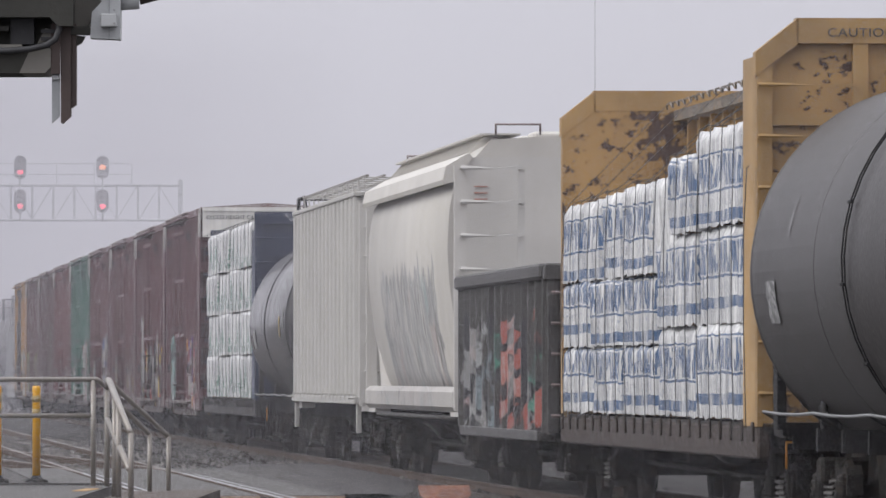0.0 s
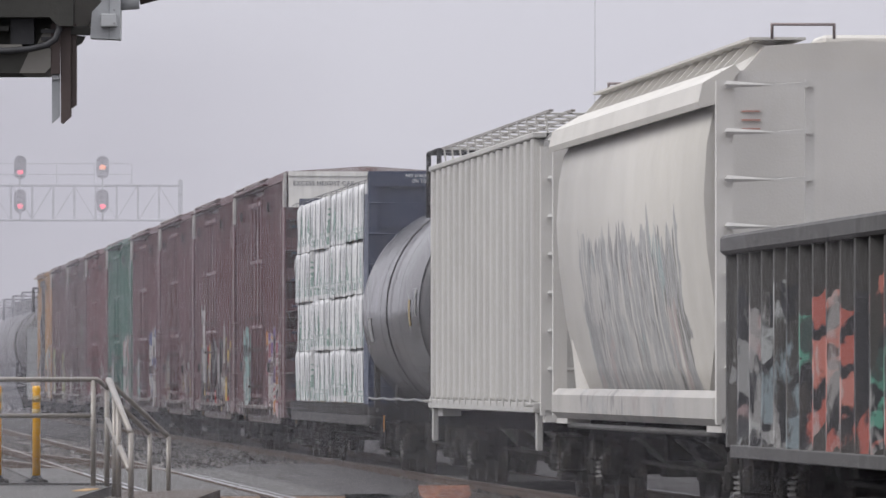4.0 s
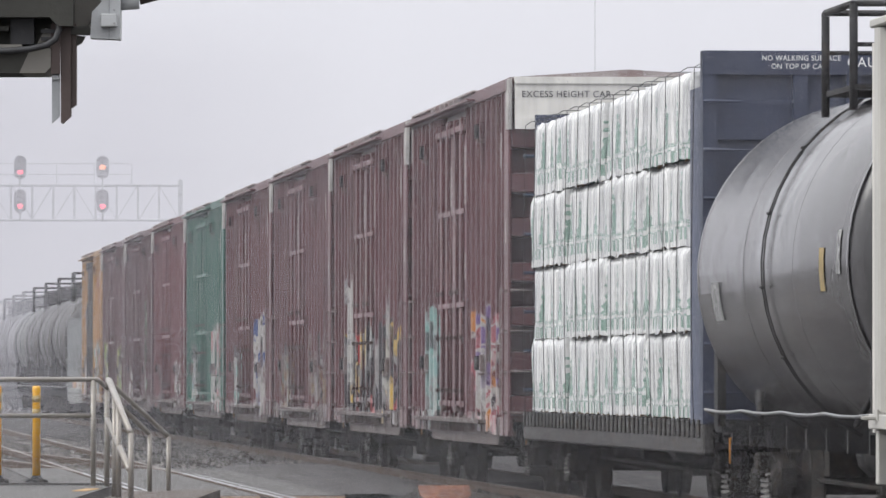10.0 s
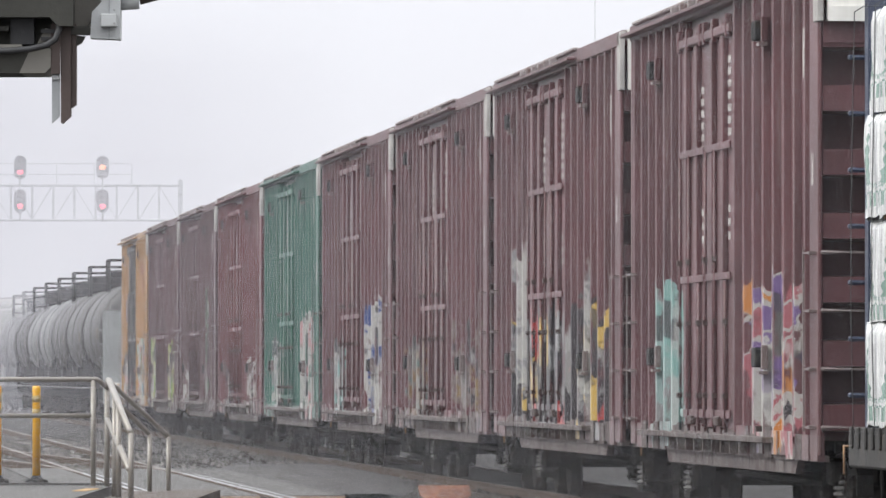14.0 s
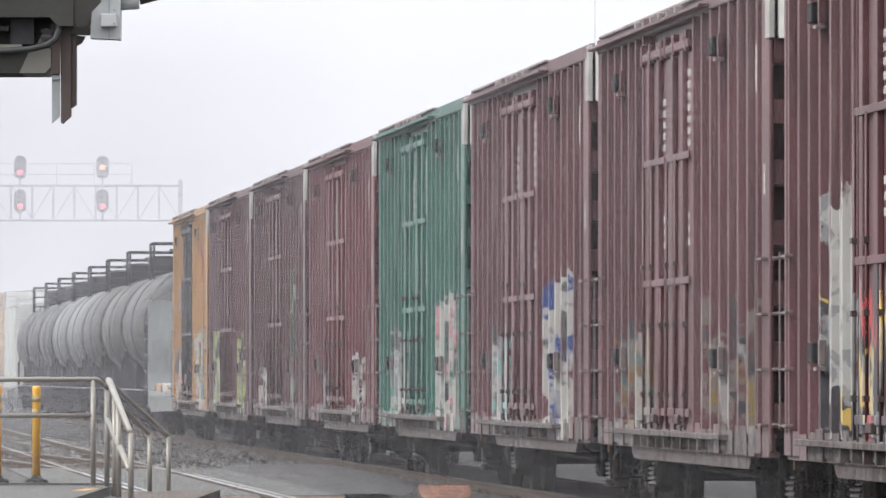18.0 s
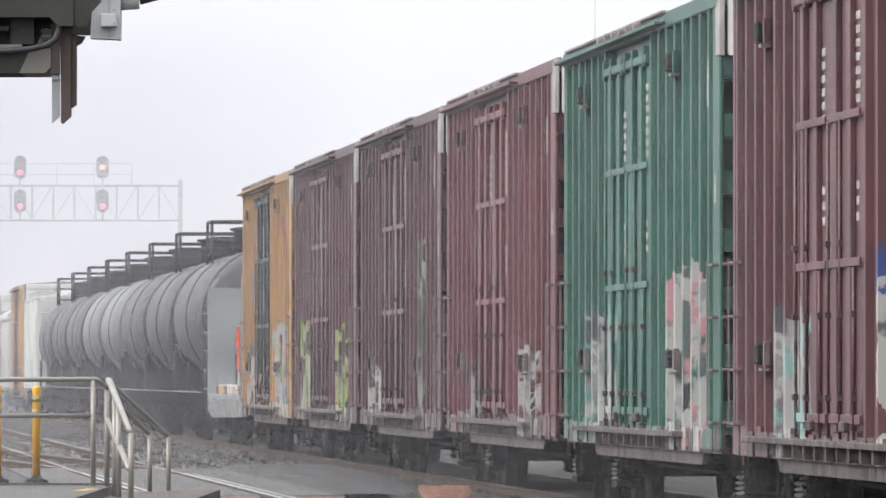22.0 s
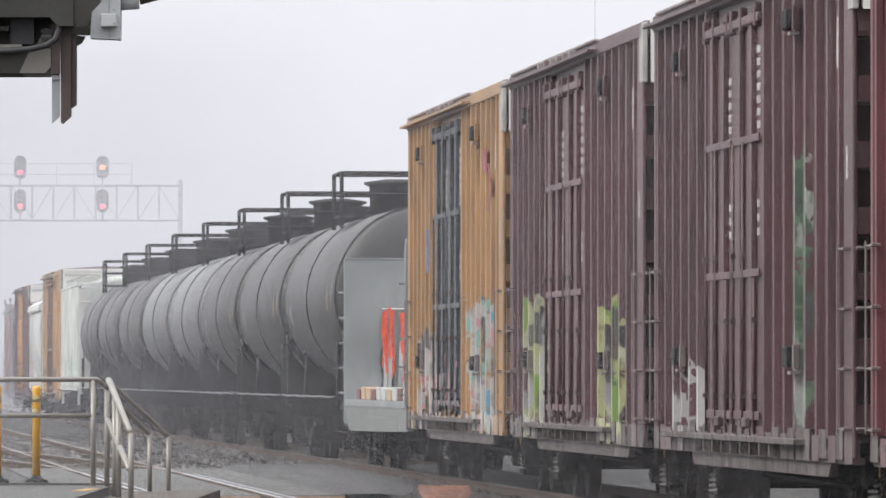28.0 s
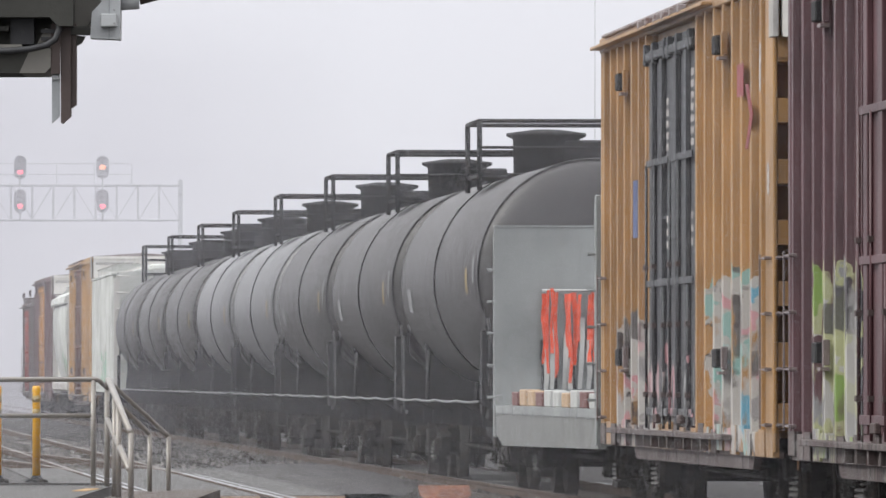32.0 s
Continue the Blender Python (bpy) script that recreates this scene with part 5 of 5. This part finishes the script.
box_car("red and black box car", 587.5, car_paint("box_paint", (0.05, 0.035, 0.035), 0.6, (), sill=0.5), -7.7, 7.7, 4.2, door_mat=car_paint("door_paint", (0.26, 0.04, 0.03), 0.6), end_panel=False)

# ---- road over the rails ----
def flat_slab(bm, corners, z0, z1):
    lo = [bm.verts.new((*c, z0)) for c in corners]
    hi = [bm.verts.new((*c, z1)) for c in corners]
    bm.faces.new(hi)
    n = len(corners)
    for i in range(n):
        bm.faces.new((lo[i], lo[(i + 1) % n], hi[(i + 1) % n], hi[i]))
    return bm


def strip(a0, a1, y0, y1):
    """Corners of a strip beside the line, between two sideways distances and two stations."""
    return [tuple(along(a, y)[:2]) for a, y in ((a0, y0), (a1, y0), (a1, y1), (a0, y1))]


crossing = tagged(new("level_crossing"), "worn asphalt and concrete road crossing over the tracks", "road", kind="structure")
bm = B()
nx, ny = 14, 12
grid = []
for i in range(nx + 1):
    row = []
    for j in range(ny + 1):
        a, y = -3.5 + i * 2.62 / nx, 122.5 + j * 30 / ny
        edge = min(i, nx - i, j * 1.2, (ny - j) * 1.2) / 4
        z = -0.30 + 0.27 * min(1, edge + 0.25) + 0.05 * math.sin(i / nx * math.pi) + 0.02 * noise.noise((a, y * 0.3, 0))
        p = along(a, y + (0.7 * math.sin(a * 1.7) if j == 0 else 0))
        row.append(bm.verts.new((p.x, p.y, z)))
    grid.append(row)
for i in range(nx):
    for j in range(ny):
        bm.faces.new((grid[i][j], grid[i + 1][j], grid[i + 1][j + 1], grid[i][j + 1])).smooth = True
part("asphalt_hump", bm, asphalt, crossing)
for k in range(4):
    y0 = 108.2 + k * 8.0
    part("gauge_panel", flat_slab(B(), strip(-5.85, -4.55, y0, y0 + 7.93), -0.2, -0.012), concrete, crossing)
    part("outer_panel", flat_slab(B(), strip(-4.36, -3.50, y0, y0 + 7.93), -0.2, -0.006), concrete, crossing)
    part("outer_panel", flat_slab(B(), strip(-6.9, -6.04, y0, y0 + 7.93), -0.2, -0.006), concrete, crossing)
    if k > 0:
        part("gauge_panel", flat_slab(B(), strip(-0.64, 0.64, y0 + 6, y0 + 13.93), -0.2, -0.012), concrete, crossing)
for side in (-5.953, -4.447):
    part("polished_rail", sweep(B(), [(-0.03, 0.006), (-0.03, 0.003), (0.03, 0.003), (0.03, 0.006)], [along(side, 104 + i * 4) for i in range(8)]), tread_steel, crossing, "rail top polished bright at the road")
    part("polished_rail", sweep(B(), [(-0.02, -0.001), (-0.02, -0.011), (0.02, -0.011), (0.02, -0.001)], [along(side + 0.17, 104 + i * 4) for i in range(8)]), tread_steel, crossing, "steel panel edge")
part("asphalt_apron", flat_slab(B(), strip(-30, -6.92, 108, 146), -0.34, -0.03), asphalt, crossing)
edge_tan = surface("edge_tan", (0.30, 0.21, 0.15), 0.8, var=0.25, second=(0.17, 0.1, 0.07), amount=0.4)
for a0, a1 in ((-5.85, -4.55), (-4.36, -3.5)):
    part("panel_end", flat_slab(B(), strip(a0, a1, 108.02, 108.19), -0.22, -0.02), edge_tan, crossing, "rust-stained panel edge")
road_white = surface("road_white", (0.42, 0.40, 0.36), 0.8, second=(0.12, 0.115, 0.11), amount=0.5, scale=3)
for a0 in (-8.2, -9.6):
    part("road_marking", flat_slab(B(), strip(a0, a0 + 0.3, 110, 135), -0.031, -0.026), road_white, crossing)
rust_plate = surface("rust_plate", (0.17, 0.072, 0.046), 0.85, var=0.35, scale=6, second=(0.33, 0.2, 0.13), amount=0.4, bump=0.4)


def deflector(y, a):
    ob = thing("rail_deflector", "rusty sloped steel plate at the end of the crossing", "steel plate", m=pose(*along(a, y, 0)[:3], 0, 0, HEAD))
    bm = B()
    out = [(-0.34, 0.02), (0.34, 0.02), (0.34, -0.10), (0.2, -0.22), (-0.2, -0.22), (-0.34, -0.10)]
    f = [bm.verts.new((x, -1.0 * (0.02 - z) * 2.5, z)) for x, z in out]
    b = [bm.verts.new((x, -1.0 * (0.02 - z) * 2.5 + 0.05, z - 0.01)) for x, z in out]
    bm.faces.new(f)
    bm.faces.new(b[::-1])
    for i in range(6):
        bm.faces.new((f[i], b[i], b[(i + 1) % 6], f[(i + 1) % 6]))
    part("plate", bm, rust_plate, ob)
    return ob


deflector(116.0, -1.7)

# ---- platform end with railings ----
ramp_concrete = surface("ramp_concrete", (0.105, 0.09, 0.082), 0.8, var=0.25, scale=1.6, second=(0.065, 0.055, 0.05), amount=0.4, shine=0.1)
platform = tagged(new("platform"), "concrete platform end with a painted edge", "platform", kind="structure")
part("platform_slab", flat_slab(B(), [(-14, 40), (-3.5, 40), (-3.42, 92.5), (-14, 94.2)], -0.36, 0.325), concrete, platform)
paint_yellow = surface("paint_yellow", (0.36, 0.20, 0.05), 0.6, second=(0.3, 0.24, 0.16), amount=0.4, scale=5)
part("edge_stripe", flat_slab(B(), [(-3.66, 86.4), (-3.52, 86.4), (-3.46, 88.2), (-3.60, 88.2)], 0.32, 0.331), paint_yellow, platform, "worn yellow edge stripe")
part("kerb", flat_slab(B(), [(-14, 91.5), (-3.45, 91.2), (-3.45, 91.5), (-14, 91.8)], 0.3, 0.35), gon_dark, platform)
part("ramp", flat_slab(B(), [(-3.4, 82), (-2.5, 84), (-2.4, 94.5), (-3.4, 93)], -0.36, 0.24), ramp_concrete, platform)


def railing(label, rails, posts, r=0.024):
    ob = thing("handrail", label, "railing", "platform railings", m=pose(*posts[0][0]))
    o = Vector(posts[0][0])
    for pts in rails:
        part("rail", tube(B(), [Vector(p) - o for p in pts], r, 10), galvanised, ob)
    for p, q in posts:
        part("post", rod(B(), Vector(p) - o, Vector(q) - o, r * 1.15, 10), galvanised, ob)
        b = Vector(p) - o
        part("base_plate", box(B(), b.x - 0.07, b.x + 0.07, b.y - 0.07, b.y + 0.07, b.z, b.z + 0.012), galvanised, ob)
    return ob


railing("straight galvanised pipe railing on the platform end",
        [[(-9.0, 90, 1.427), (-3.56, 90, 1.427), (-3.53, 90.05, 1.41), (-3.45, 90.2, 1.33)], [(-9.0, 90, 1.055), (-3.594, 90, 1.055)]],
        [((-3.594, 90, 0.325), (-3.594, 90, 1.42)), ((-5.4, 90, 0.325), (-5.4, 90, 1.42)), ((-7.2, 90, 0.325), (-7.2, 90, 1.42)), ((-9.0, 90, 0.325), (-9.0, 90, 1.42)), ((-3.46, 90.2, 0.27), (-3.46, 90.2, 1.33))])
railing("sloping galvanised pipe railing down the ramp",
        [[(-3.45, 90, 1.35), (-3.43, 90, 1.42), (-3.12, 87, 0.925), (-3.10, 87, 0.89)], [(-3.45, 90, 1.02), (-3.12, 87, 0.545), (-3.10, 87, 0.53)]],
        [((-3.10, 87, 0.2), (-3.10, 87, 0.9)), ((-3.33, 88.9, 0.2), (-3.33, 88.9, 1.24)), ((-3.27, 88.3, 0.2), (-3.27, 88.3, 1.14))], 0.026)
railing("galvanised pipe railing on the far side of the ramp",
        [[(-3.43, 90.5, 1.39), (-2.95, 93.5, 0.835), (-2.93, 93.5, 0.81)], [(-3.38, 90.5, 1.20), (-3.12, 92.6, 0.865), (-3.10, 92.6, 0.84)]],
        [((-2.93, 93.5, 0.2), (-2.93, 93.5, 0.82)), ((-3.10, 92.6, 0.2), (-3.10, 92.6, 0.85))], 0.022)

bollard_yellow = surface("bollard_yellow", (0.58, 0.30, 0.02), 0.5, var=0.15, second=(0.4, 0.27, 0.1), amount=0.3, scale=6)
for k, x in enumerate((-4.33, -4.76)):
    ob = thing("bollard", "yellow flexible post on a black base", "bollard", "yellow posts", m=pose(x, 93.3 + 0.3 * k, 0.325))
    part("post", lathe_z(B(), 0, 0, [(0.02, 0.042), (0.95, 0.042), (1.0, 0.045), (1.03, 0.04), (1.035, 0.01)], 14), bollard_yellow, ob)
    part("base", lathe_z(B(), 0, 0, [(0.0, 0.13), (0.03, 0.12), (0.05, 0.06), (0.08, 0.045)], 14), underframe_black, ob, "black rubber base")
    for z in (0.72, 0.86):
        part("reflective_band", lathe_z(B(), 0, 0, [(z, 0.0445), (z + 0.07, 0.0445)], 14), faded_yellow, ob)

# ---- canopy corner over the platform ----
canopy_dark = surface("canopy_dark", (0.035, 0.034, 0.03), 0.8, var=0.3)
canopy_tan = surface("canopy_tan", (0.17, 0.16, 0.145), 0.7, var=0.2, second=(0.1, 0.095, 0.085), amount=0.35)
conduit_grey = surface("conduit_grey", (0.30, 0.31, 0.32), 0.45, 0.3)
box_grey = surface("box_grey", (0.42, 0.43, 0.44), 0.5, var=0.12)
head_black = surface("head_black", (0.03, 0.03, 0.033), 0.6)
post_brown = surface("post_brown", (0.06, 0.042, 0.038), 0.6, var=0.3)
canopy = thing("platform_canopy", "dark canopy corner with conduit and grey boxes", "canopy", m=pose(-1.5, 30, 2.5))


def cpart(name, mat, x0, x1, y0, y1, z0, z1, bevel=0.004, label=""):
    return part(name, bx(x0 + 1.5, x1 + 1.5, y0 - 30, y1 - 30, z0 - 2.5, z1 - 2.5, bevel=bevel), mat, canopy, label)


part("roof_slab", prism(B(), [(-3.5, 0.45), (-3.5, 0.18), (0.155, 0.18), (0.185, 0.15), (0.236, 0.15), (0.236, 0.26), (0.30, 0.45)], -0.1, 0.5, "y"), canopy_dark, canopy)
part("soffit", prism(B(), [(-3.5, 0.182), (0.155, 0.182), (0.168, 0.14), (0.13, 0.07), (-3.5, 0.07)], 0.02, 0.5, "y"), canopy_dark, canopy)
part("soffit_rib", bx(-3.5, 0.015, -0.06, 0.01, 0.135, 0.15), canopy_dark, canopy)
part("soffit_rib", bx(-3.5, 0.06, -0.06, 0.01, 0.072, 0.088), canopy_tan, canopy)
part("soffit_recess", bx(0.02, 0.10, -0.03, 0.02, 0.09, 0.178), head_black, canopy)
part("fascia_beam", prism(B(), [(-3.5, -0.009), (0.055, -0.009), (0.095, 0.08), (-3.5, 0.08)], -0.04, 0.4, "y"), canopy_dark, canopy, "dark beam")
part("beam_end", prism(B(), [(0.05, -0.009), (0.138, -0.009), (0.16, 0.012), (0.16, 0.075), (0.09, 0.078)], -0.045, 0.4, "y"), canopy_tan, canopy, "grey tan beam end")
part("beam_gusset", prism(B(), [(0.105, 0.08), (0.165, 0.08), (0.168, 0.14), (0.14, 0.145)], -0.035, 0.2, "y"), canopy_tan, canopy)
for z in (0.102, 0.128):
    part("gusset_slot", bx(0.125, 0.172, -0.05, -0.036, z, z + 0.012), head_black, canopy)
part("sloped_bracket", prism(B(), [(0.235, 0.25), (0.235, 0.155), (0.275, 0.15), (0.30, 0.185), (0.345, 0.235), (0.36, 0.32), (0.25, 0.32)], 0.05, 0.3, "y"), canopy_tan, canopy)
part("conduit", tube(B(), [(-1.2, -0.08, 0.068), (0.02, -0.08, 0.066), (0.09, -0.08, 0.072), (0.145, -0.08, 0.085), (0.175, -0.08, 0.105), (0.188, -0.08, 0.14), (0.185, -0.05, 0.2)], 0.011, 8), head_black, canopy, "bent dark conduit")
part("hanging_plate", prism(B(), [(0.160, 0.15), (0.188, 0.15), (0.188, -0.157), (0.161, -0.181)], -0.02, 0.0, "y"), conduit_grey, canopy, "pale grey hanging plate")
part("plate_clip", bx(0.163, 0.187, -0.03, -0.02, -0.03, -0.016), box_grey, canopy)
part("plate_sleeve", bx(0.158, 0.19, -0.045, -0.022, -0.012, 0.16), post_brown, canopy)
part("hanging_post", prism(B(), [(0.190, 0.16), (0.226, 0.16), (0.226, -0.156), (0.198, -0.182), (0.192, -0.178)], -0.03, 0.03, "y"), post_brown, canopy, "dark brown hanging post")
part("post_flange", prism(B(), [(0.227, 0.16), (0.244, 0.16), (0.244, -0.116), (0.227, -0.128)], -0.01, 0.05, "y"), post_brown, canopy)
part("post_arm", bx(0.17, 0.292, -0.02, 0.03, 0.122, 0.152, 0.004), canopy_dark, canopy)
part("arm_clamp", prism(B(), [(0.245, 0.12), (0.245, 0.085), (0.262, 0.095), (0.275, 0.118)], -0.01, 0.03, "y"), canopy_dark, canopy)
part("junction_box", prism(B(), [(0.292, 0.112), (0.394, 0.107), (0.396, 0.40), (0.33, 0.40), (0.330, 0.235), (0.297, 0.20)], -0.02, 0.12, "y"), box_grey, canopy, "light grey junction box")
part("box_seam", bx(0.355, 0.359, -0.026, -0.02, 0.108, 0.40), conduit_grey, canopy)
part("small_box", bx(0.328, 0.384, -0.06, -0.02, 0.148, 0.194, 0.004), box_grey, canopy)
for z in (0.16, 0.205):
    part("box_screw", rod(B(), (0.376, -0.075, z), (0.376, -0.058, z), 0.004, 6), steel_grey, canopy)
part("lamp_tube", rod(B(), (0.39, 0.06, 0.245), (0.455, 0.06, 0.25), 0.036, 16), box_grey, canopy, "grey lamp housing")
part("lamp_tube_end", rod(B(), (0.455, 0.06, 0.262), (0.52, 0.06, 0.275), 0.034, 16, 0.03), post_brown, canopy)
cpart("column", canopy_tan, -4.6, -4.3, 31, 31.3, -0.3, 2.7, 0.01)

# ---- signal bridge ----
signal_paint = surface("signal_paint", (0.40, 0.41, 0.42), 0.5, 0.3)
lamp_red, lamp_amber = glow("lamp_red", (1.0, 0.08, 0.14), 2.6), glow("lamp_amber", (1.0, 0.30, 0.12), 2.4)
bridge = thing("signal_bridge", "grey lattice signal bridge over the tracks in mist", "signal bridge", m=pose(-12.6, 420, -0.3))


def bpart(name, p, q, r):
    o = Vector((-12.6, 420, -0.3))
    return part(name, rod(B(), Vector(p) - o, Vector(q) - o, r, 5), signal_paint, bridge)


ZT, ZB = 10.64, 8.98
for y in (419.4, 420.6):
    for z in (ZT, ZB):
        bpart("chord", (-40, y, z), (-12.6, y, z), 0.05)
    for i in range(28):
        x = -40 + i * 27.4 / 27
        bpart("truss_post", (x, y, ZB), (x, y, ZT), 0.03)
        if i < 27 and i % 2 == (0 if y < 420 else 1):
            bpart("truss_brace", (x, y, ZB if i % 4 < 2 else ZT), (x + 27.4 / 27, y, ZT if i % 4 < 2 else ZB), 0.025)
    for x in (-12.6, -40):
        bpart("leg", (x, y, -0.3), (x, y, 10.9), 0.10)
for x in (-12.6, -40):
    for i in range(9):
        bpart("leg_brace", (x, 419.4, i * 1.1), (x, 420.6, i * 1.1 + 1.1), 0.03)
for i in range(15):
    x = -40 + i * 25.1 / 14
    bpart("walkway_post", (x, 419.2, ZT), (x, 419.2, 11.68), 0.025)
for z in (11.68, 11.16):
    bpart("walkway_rail", (-40, 419.2, z), (-14.9, 419.2, z), 0.025)
for x, up in ((-20.25, lamp_red), (-16.30, lamp_amber)):
    ob = thing("signal_mast", "black oval signal heads with lit lamps", "railway signal", "signals on the bridge", m=pose(x, 419.25, 8.9))
    part("pole", rod(B(), (0, 0.1, 0), (0, 0.1, 3.0), 0.05, 8), signal_paint, ob)
    for zc, lamp, dz in ((2.60, up, -0.24 if up is lamp_red else 0.0), (0.98, lamp_red, -0.28)):
        pts = [(0.30 * math.cos(a), zc + (0.26 if math.sin(a) > 0 else -0.26) + 0.30 * math.sin(a)) for a in [k * math.tau / 20 for k in range(20)]]
        head = part("signal_head", prism(B(), pts, -0.04, 0.0, "y"), head_black, ob)
        for k in (0.24, 0.0, -0.24):
            lit = abs(k - dz) < 0.06
            part("lens", lathe(B(), [(-0.075, 0.0), (-0.065, 0.09), (-0.04, 0.14)], 12, 0, zc + k), lamp if lit else underframe_black, head)
            part("hood", lathe(B(), [(-0.22, 0.165), (-0.04, 0.165), (-0.04, 0.15), (-0.22, 0.15)], 12, 0, zc + k, math.pi * 1.09, 0.0), head_black, head)

mast = thing("radio_mast", "thin tall radio mast in the mist", "mast", m=pose(15.62, 900, -0.3))
part("mast_pole", rod(B(), (0, 0, 0), (0, 0, 75), 0.04, 6), signal_paint, mast)

# ---- mist: fine pale strands hung in the air to imitate haze, denser far away ----
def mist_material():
    k = Nodes("haze_strands")
    # pale base colour near the sky's tone, in place of light scattered by mist
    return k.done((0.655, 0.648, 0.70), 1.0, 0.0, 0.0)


def mist(layers):
    """Strands far thinner than can be told apart, strewn evenly over a few gently waving veils; they thin out towards the top."""
    rnd = np.random.default_rng(5)
    quads = []
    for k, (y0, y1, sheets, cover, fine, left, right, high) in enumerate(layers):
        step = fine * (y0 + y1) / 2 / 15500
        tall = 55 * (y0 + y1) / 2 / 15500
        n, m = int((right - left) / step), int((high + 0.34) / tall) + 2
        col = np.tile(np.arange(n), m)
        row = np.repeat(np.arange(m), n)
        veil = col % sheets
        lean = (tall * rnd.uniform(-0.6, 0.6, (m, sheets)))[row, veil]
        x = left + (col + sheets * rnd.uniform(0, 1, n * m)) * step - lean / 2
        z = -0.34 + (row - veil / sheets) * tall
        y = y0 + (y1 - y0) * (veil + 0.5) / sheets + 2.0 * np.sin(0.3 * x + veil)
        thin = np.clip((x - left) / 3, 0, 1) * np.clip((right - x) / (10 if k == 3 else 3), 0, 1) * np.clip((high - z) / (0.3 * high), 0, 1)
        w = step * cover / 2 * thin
        quads.append(np.stack([np.stack(c, 1) for c in ((x - w, y, z), (x + w, y, z), (x + w + lean, y, z + tall), (x - w + lean, y, z + tall))], 1).reshape(-1, 3))
    v = np.concatenate(quads).astype(np.float32)
    n = len(v)
    me = bpy.data.meshes.new("mist")
    me.vertices.add(n)
    me.vertices.foreach_set("co", v.ravel())
    me.loops.add(n)
    me.loops.foreach_set("vertex_index", np.arange(n, dtype=np.int32))
    me.polygons.add(n // 4)
    me.polygons.foreach_set("loop_start", np.arange(0, n, 4, dtype=np.int32))
    me.update()
    me.materials.append(mist_material())
    tagged(new("mist", me), "veils of pale strands standing in for haze over the railway", "mist", kind="stuff")


# cover sets how much haze each layer of strands lays over what lies behind
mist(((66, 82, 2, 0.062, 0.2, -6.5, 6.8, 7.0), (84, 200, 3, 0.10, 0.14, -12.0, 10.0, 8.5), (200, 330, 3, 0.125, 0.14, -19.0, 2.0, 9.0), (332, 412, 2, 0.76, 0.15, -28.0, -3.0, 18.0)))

# ---- what moves ----
def motions():
    times = [2.0 * i for i in range(17)]
    for ob, y, off in movers:
        walk(ob, [(t, on_track(y - gone(t)) @ Matrix.Translation(off)) for t in times])
    # the wheels roll on the rails
    turns = [(i / 15, math.degrees(gone(i / 15) / 0.43)) for i in range(481)]
    for ob, place in turners:
        walk(ob, [(t, pose(*place, a % 360)) for t, a in turns])


motions()
